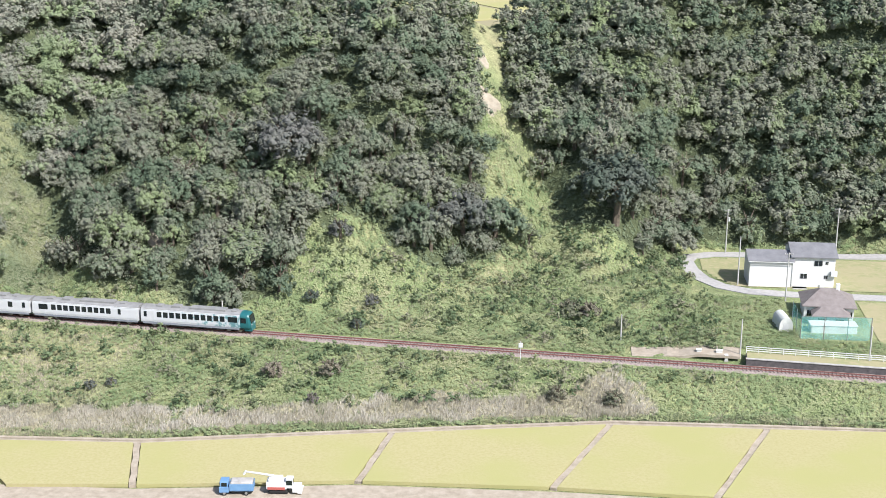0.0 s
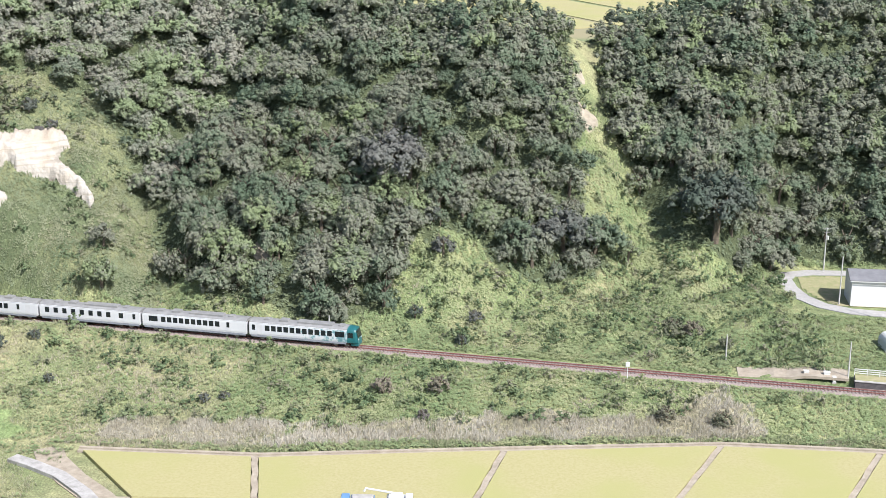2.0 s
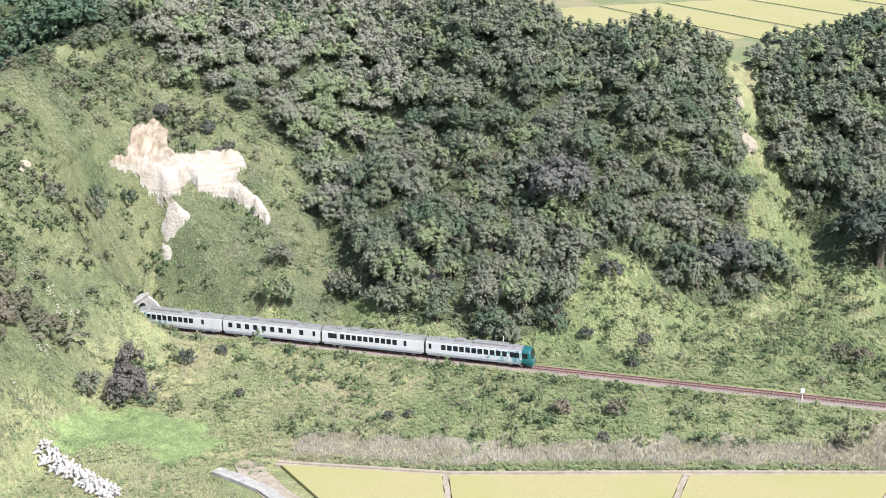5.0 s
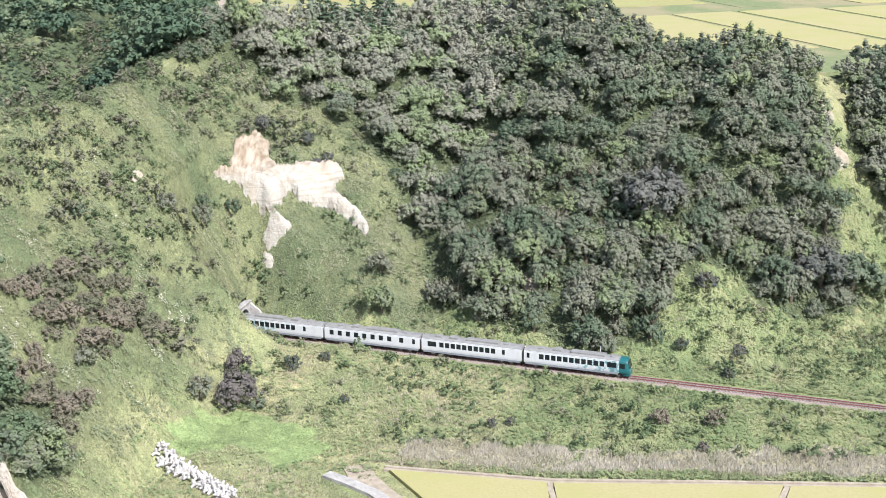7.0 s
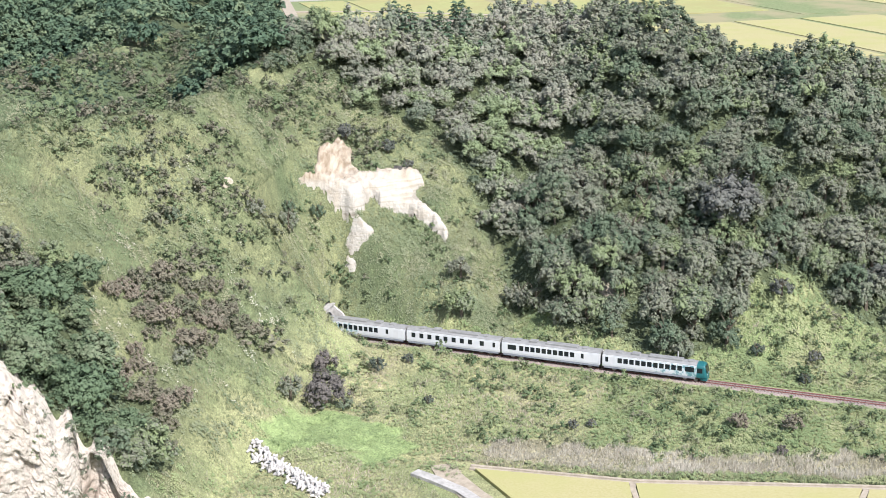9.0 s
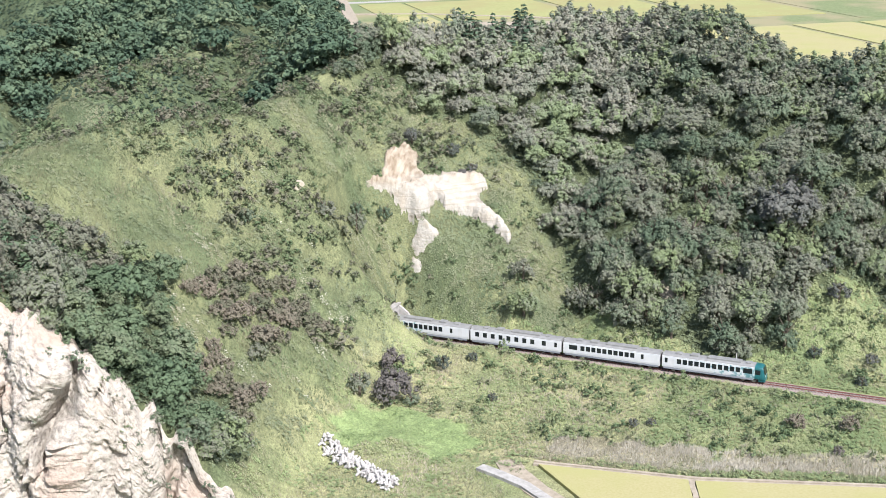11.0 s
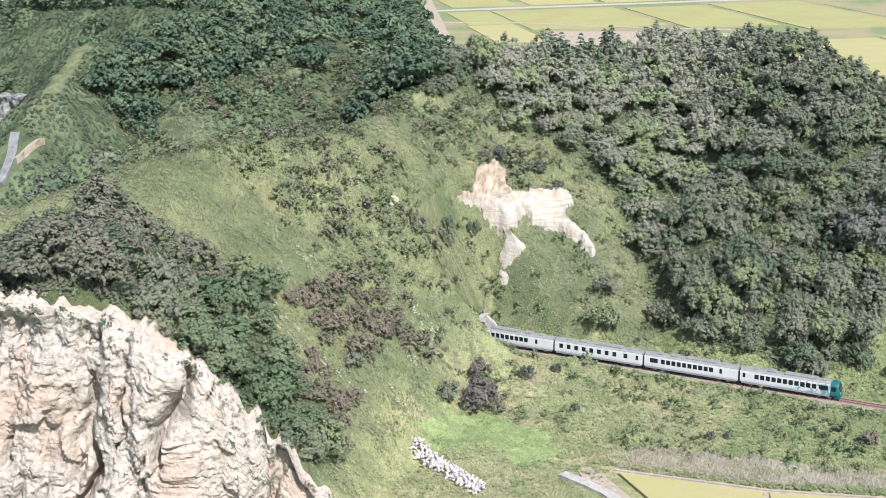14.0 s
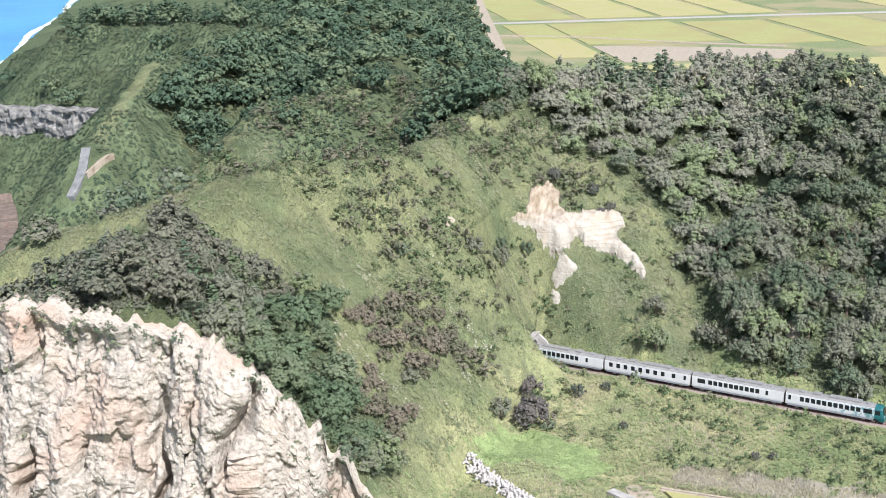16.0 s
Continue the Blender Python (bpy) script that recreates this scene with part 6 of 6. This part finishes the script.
TETRA = tetrapod_mesh()
tr2 = random.Random(8)
for k in range(105):
    u = tr2.random()
    x, y = -93.5 + 16.5 * u, -45.8 - 8.8 * u
    off = tr2.uniform(-1.5, 1.5)
    x, y = x + off * 0.47, y + off * 0.88
    pile = 0.55 + 0.75 * max(0.0, 1 - abs(off) / 1.6) * tr2.random()
    ob = new("wave_block", TETRA)
    ob.matrix_basis = pose(x, y, G(x, y) + pile, tr2.uniform(-40, 40), tr2.uniform(-40, 40), tr2.uniform(0, 360)) @ Matrix.Scale(tr2.uniform(0.75, 0.95), 4)
    tagged(ob, "pale four-legged concrete wave block in a heap", "concrete block", "heap of wave blocks")


# ---------------------------------------------------------------- the plain behind the hills
U, W2 = Vector((0.833, 0.553)), Vector((-0.553, 0.833))


def uv(u, v):
    p = U * u + W2 * v
    return (p.x, p.y)


PARCELS = [
    (40, 140, 325, 428, "rice"), (145, 207, 290, 428, "rice"), (211, 246, 280, 430, "rice"), (250, 296, 270, 430, "rice"), (300, 345, 262, 425, "rice"), (350, 420, 250, 425, "rice"), (425, 560, 240, 420, "rice"),
    (14, 42, 466, 552, "rice"), (16, 44, 556, 632, "early"), (46, 127, 520, 630, "early"), (133, 187, 500, 622, "early"), (193, 256, 474, 628, "early"), (262, 330, 448, 600, "green"), (335, 430, 440, 600, "rice"),
    (26, 72, 664, 820, "early"), (80, 128, 664, 820, "rice"), (133, 178, 664, 820, "rice"), (183, 218, 668, 820, "rice"), (224, 300, 680, 820, "green"), (306, 420, 680, 820, "rice"),
    (56, 120, 830, 960, "rice"), (126, 260, 830, 960, "rice"), (266, 420, 830, 960, "rice"),
]
for u0, u1, v0, v1, crop in PARCELS:
    pts = [uv(u0, v0), uv(u1, v0), uv(u1, v1), uv(u0, v1)]
    z = 20.0
    tagged(part("green_field" if crop == "green" else "rice_field", prism(pts, 16.0, z + (0.42 if crop == "green" else 0.55)), {"rice": M_RICETOP, "early": M_RICEGREEN, "green": M_GREENFIELD}[crop]), {"rice": "golden rice field on the far plain", "early": "yellow-green rice field on the far plain", "green": "green field on the far plain"}[crop], "field", "fields of the far plain")
plain = prism([uv(-12, 230), uv(620, 230), uv(620, 1300), uv(70, 1300), uv(4, 650), uv(-20, 430)], 14, 20.25)
tagged(part("plain", plain, M_GREENFIELD), "flat grassy plain between the far fields", "plain", kind="structure")
tagged(part("bare_field", prism([uv(46, 440), uv(150, 436), uv(150, 468), uv(112, 490), uv(46, 512)], 16, 20.5), M_SOIL), "bare harvested earth plot on the far plain", "field", kind="structure")
tagged(part("far_road", strip([uv(-16, 440), uv(-9, 500), uv(0, 570), uv(9, 645), uv(16, 700), uv(31, 820), uv(46, 920)], 7, 18, 20.75), M_SOIL), "pale unpaved road across the plain", "road", kind="structure")
tagged(part("far_road", strip([uv(4, 646), uv(200, 648), uv(430, 640)], 6, 18, 20.7), M_ROAD), "pale road between the far fields", "road", kind="structure")
tagged(part("far_road", strip([uv(4, 575), uv(44, 560), uv(110, 508), uv(150, 484)], 5, 18, 20.65), M_SOIL), "pale farm lane between the far fields", "road", kind="structure")


# ---------------------------------------------------------------- ground cover
def normals_at(x, y, d=0.6):
    n = np.stack([-(land(x + d, y) - land(x - d, y)) / (2 * d), -(land(x, y + d) - land(x, y - d)) / (2 * d), np.ones(len(x))], 1)
    return n / np.linalg.norm(n, axis=1, keepdims=True)


def leaf_cover(name, X, Y, per, size, height, mat, label, category, seed):
    """Broad leaves in low tangled clumps over the ground."""
    rng = np.random.default_rng(seed)
    X, Y = np.repeat(X, per), np.repeat(Y, per)
    X, Y = X + rng.normal(0, 0.22, len(X)), Y + rng.normal(0, 0.22, len(X))
    N = normals_at(X, Y)
    lump = 0.5 + 0.5 * fbm(X, Y, 5.5, 12.0, 3)
    Z = land(X, Y) + height * (0.25 + 0.9 * lump) * (0.55 + 0.45 * rng.random(len(X)))
    n = N * 0.9 + rng.normal(0, 0.24, N.shape) + (0, 0, 0.3)
    n /= np.linalg.norm(n, axis=1, keepdims=True)
    V, F = cards(rng, np.stack([X, Y, Z], 1), n, size * (0.55 + 0.9 * rng.random(len(X))), 0.85, True)
    me = mesh_of(name, V, F)
    add_tint(me, np.repeat(0.5 + 0.5 * fbm(X, Y, 14, 13.0, 3) + rng.normal(0, 0.06, len(X)), 3) % 1.0)
    me.materials.append(mat)
    return tagged(new(name, me), label, category, kind="stuff")


def blade_cover(name, X, Y, per, height, width, mat, label, category, seed, lean=0.35):
    """Upright bending blades in tufts."""
    rng = np.random.default_rng(seed)
    X, Y = np.repeat(X, per), np.repeat(Y, per)
    X, Y = X + rng.normal(0, 0.16, len(X)), Y + rng.normal(0, 0.16, len(X))
    Z = land(X, Y) - 0.1
    n = len(X)
    h = height * (0.55 + 0.6 * rng.random(n)) * (0.8 + 0.3 * fbm(X, Y, 6, 14.0, 2))
    a = rng.uniform(0, 6.283, n)
    w = width * (0.7 + 0.6 * rng.random(n))
    wx, wy = np.cos(a) * w, np.sin(a) * w
    lx, ly = rng.normal(0.12, lean, n) * h, rng.normal(0.0, lean, n) * h
    V = np.stack([np.stack([X - wx, Y - wy, Z], 1), np.stack([X + wx, Y + wy, Z], 1), np.stack([X + lx, Y + ly, Z + h], 1)], 1).reshape(-1, 3)
    me = mesh_of(name, V, np.arange(3 * n).reshape(-1, 3))
    add_tint(me, np.repeat(0.5 + 0.5 * fbm(X, Y, 17, 15.0, 3) + rng.normal(0, 0.08, n), 3) % 1.0)
    me.materials.append(mat)
    return tagged(new(name, me), label, category, kind="stuff")


def open_ground(x, y):
    """Where low plants grow: off the wood, the rock, the paddies, the line, the lane and the plots."""
    s = y - track_y(x)
    ok = (wood_density(x, y) < 0.88) & ~bare(x, y) & ~near_cliff_zone(x, y)
    ok &= (y > field_edge(x) + 1.0) | (x < -58)
    ok &= (np.abs(s) > 2.5) | (x < -99)
    ok &= ~((x > 43) & (s > 2) & (s < 6.5)) & ~((x > 61) & (s > 0) & (s < 7))
    ok &= ~((x > 56) & (y > 31) & (y < 62)) & ~((x > 72.5) & (y > 8.5) & (y < 31))
    ok &= ~inside(x, y, [(-67, -41), (-62, -40), (-42, -56), (-47, -60)])
    return ok


CX, CY, rng = scatter(-215, 118, -100, 100, 0.62, 31, 1.0)
view = ((CX < -62) | (CY < 75)) & (CY < np.interp(CX, [-210, -130, -115, -60, 0, 118], [20, 20, 62, 70, 98, 78])) & ((CX > -60) | (CY > near_line(CX) + 1)) & ((CX > -58) | (shore(CX, CY) > 60))
ok = open_ground(CX, CY) & view
grassy, reedy, bright = zones(CX, CY)
edge_s = CY - field_edge(CX)
pick = rng.random(len(CX)) + 0.45 * fbm(CX, CY, 9, 18.0, 3)
is_reed = ok & reedy & (rng.random(len(CX)) < 0.8 + 0.5 * fbm(CX, CY, 8, 24.0, 2))
is_bright = ok & bright & ~reedy
is_grass = ok & ~bright & ((~reedy & (pick < grassy)) | (reedy & ~is_reed))
is_vine = ok & ~reedy & ~bright & ~is_grass
blade_cover("reeds", CX[is_reed], CY[is_reed], 20, 1.25, 0.05, M_REED, "band of dry pale reeds along the paddies", "reeds", 41, 0.3)
dim_slope = (CX < -97 + 5 * fbm(CX, CY, 14, 65.0, 3)) | (CX < -62 + 3 * fbm(CX, CY, 9, 63.0, 2)) & (CY - track_y(CX) > 4)
# darker copy of the meadow grass, cloud shade put into its colour
M_DIM_GRASS = leafage("grass darkened for hill shade", [(0.0, (0.124, 0.158, 0.088)), (0.4, (0.170, 0.198, 0.116)), (0.75, (0.222, 0.234, 0.144)), (1.0, (0.290, 0.272, 0.190))], patch=0.07, thin=0.25, spread=0.18)
blade_cover("bamboo_grass", CX[is_grass & dim_slope], CY[is_grass & dim_slope], 8, 0.7, 0.07, M_DIM_GRASS, "low olive-green grass on the hill, darkened for cloud shade", "grass", 46)
is_grass &= ~dim_slope
blade_cover("meadow_grass", CX[is_grass], CY[is_grass], 8, 0.7, 0.07, M_GRASS, "tall yellowish-green meadow grass", "grass", 42)
M_LUSH = leafage("lush grass", [(0.0, (0.20, 0.265, 0.13)), (0.5, (0.25, 0.32, 0.165)), (1.0, (0.30, 0.35, 0.20))], patch=0.1)
blade_cover("lush_grass", CX[is_bright], CY[is_bright], 14, 0.35, 0.07, M_LUSH, "patch of bright fresh green grass", "grass", 43)
M_FLOWER = leafage("pale flowering weeds", [(0.0, (0.30, 0.31, 0.21)), (0.5, (0.42, 0.41, 0.33)), (1.0, (0.52, 0.50, 0.44))], patch=0.1)
pale = is_vine & dim_slope & ((fbm(CX, CY, 9, 66.0, 3) > 0.42) & (CX > -126) & (CX < -96) & (CY < 2) & (CY > -52)) & (rng.random(len(CX)) < 0.5)
leaf_cover("flowering_weeds", CX[pale], CY[pale], 7, 0.12, 1.0, M_FLOWER, "pale flowering weeds among the hill vines", "weeds", 48)
# same vines as lower down, with shade put into the leaf colour
leaf_cover("brambles", CX[is_vine & dim_slope], CY[is_vine & dim_slope], 15, 0.135, 0.75, M_DIM_VINE, "dense vines and weeds over the hill, darkened for cloud shade", "brambles", 47)
is_vine &= ~dim_slope
leaf_cover("vines", CX[is_vine], CY[is_vine], 15, 0.135, 0.75, M_VINE, "tangled climbing vines and weeds over the slope", "vines", 44)
lip = ok & (edge_s > 0.8) & (edge_s < 3.4) & (CX > -60)
blade_cover("bank_grass", CX[lip], CY[lip], 14, 1.0, 0.045, M_GRASS, "green grass fringe along the irrigation channel", "grass", 45)

# low shrubs among the vines
SX, SY, rng = scatter(-215, 60, -104, 95, 2.3, 51)
s = SY - track_y(SX)
ok = open_ground(SX, SY) & (np.abs(s) > 4.5) & (SY < np.interp(SX, [-216, -130, -115, -60, 0, 118], [75, 70, 62, 70, 98, 78])) & (SY > field_edge(SX) + 9)
ok &= ~inside(SX, SY, [(-101, -44), (-95, -29), (-85, -26), (-72, -27), (-66, -34), (-76, -40), (-90, -46)])
chance = np.where((SX > -60) & (s > 4), 0.55, np.where((SX > -45) & (s < -4) & (s > -14), 0.5, np.where(SX > -100, 0.25, 0.95)))
chance = np.where(dist_seg(SX, SY, 24, 62, 9, 94) < 4, 0.1, chance)
ok &= (SX > -205) | (SY > 30)
ok &= rng.random(len(SX)) < chance * (0.5 + 1.0 * (fbm(SX, SY, 18, 19.0, 3) > -0.1))
tr3 = random.Random(6)
low = [(x, y, z - 0.25, 6, tr3.uniform(0.32, 0.72) + (0.5 * tr3.random() ** 2 if x < -100 else 0.4 * tr3.random() ** 3), tr3.uniform(0.65, 1.05), tr3.uniform(0, 6.28), tr3.random()) for x, y, z in zip(SX[ok], SY[ok], land(SX[ok], SY[ok]))]
M_SHRUB = leafage("shrub leaves", [(0.0, (0.100, 0.145, 0.080)), (0.35, (0.148, 0.192, 0.106)), (0.7, (0.198, 0.232, 0.132)), (1.0, (0.235, 0.222, 0.165))], thin=0.28, spread=0.3)
tan = [q for q in low if q[0] < -96 and q[7] < 0.34]
low = [q for q in low if not (q[0] < -96 and q[7] < 0.34)]
joined_plants("grey_bushes", [q[:4] + (q[4] * 1.35,) + q[5:] for q in tan], M_RUST, "grey-brown bushes scattered over the hill", "bushes")
joined_plants("shrubs", low, M_SHRUB, "low leafy shrubs scattered over the overgrown slopes", "shrubs")

# weeds crowding the near edge of the ballast
WX, WY, rng = scatter(-92, 44, -8, 12, 1.25, 71)
s = WY - track_y(WX)
ok = (s > -5.2) & (s < -2.7) & (rng.random(len(WX)) < 0.65 + 0.35 * (fbm(WX, WY, 11, 20.0, 2) > 0))
low = [(x, y, z - 0.2, 6, tr3.uniform(0.26, 0.5), tr3.uniform(0.55, 1.0), tr3.uniform(0, 6.28), tr3.random()) for x, y, z in zip(WX[ok], WY[ok], land(WX[ok], WY[ok]))]
joined_plants("weeds", low, M_VINE, "tall leafy weeds along the railway ballast", "weeds")

# coarse grass on the spurs towards the sea, darkened for cloud shade
FX, FY, rng = scatter(-420, -128, -30, 182, 1.4, 81, 1.0)
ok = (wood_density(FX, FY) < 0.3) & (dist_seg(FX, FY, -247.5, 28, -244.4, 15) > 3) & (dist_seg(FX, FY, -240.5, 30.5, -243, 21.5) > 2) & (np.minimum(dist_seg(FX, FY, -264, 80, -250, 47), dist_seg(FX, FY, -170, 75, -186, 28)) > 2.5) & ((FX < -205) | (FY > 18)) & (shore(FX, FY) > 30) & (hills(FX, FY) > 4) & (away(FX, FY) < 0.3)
M_SCRUB_SHADED = leafage("scrub leaves darkened for cloud shade", [(0.0, (0.054, 0.082, 0.058)), (0.45, (0.075, 0.108, 0.072)), (0.8, (0.104, 0.134, 0.084)), (1.0, (0.150, 0.155, 0.105))], patch=0.06, thin=0.3)
leaf_cover("coastal_scrub", FX[ok], FY[ok], 13, 0.27, 0.9, M_SCRUB_SHADED, "rough green scrub on the coastal spurs", "scrub", 82)

# undergrowth beneath the trees, coloured dark for the shade between crowns
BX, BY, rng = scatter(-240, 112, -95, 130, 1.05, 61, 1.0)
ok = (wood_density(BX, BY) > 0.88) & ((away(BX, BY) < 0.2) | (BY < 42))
leaf_cover("undergrowth", BX[ok], BY[ok], 5, 0.27, 0.8, M_GAP_SHADE, "leafy undergrowth beneath the woodland trees", "undergrowth", 62)
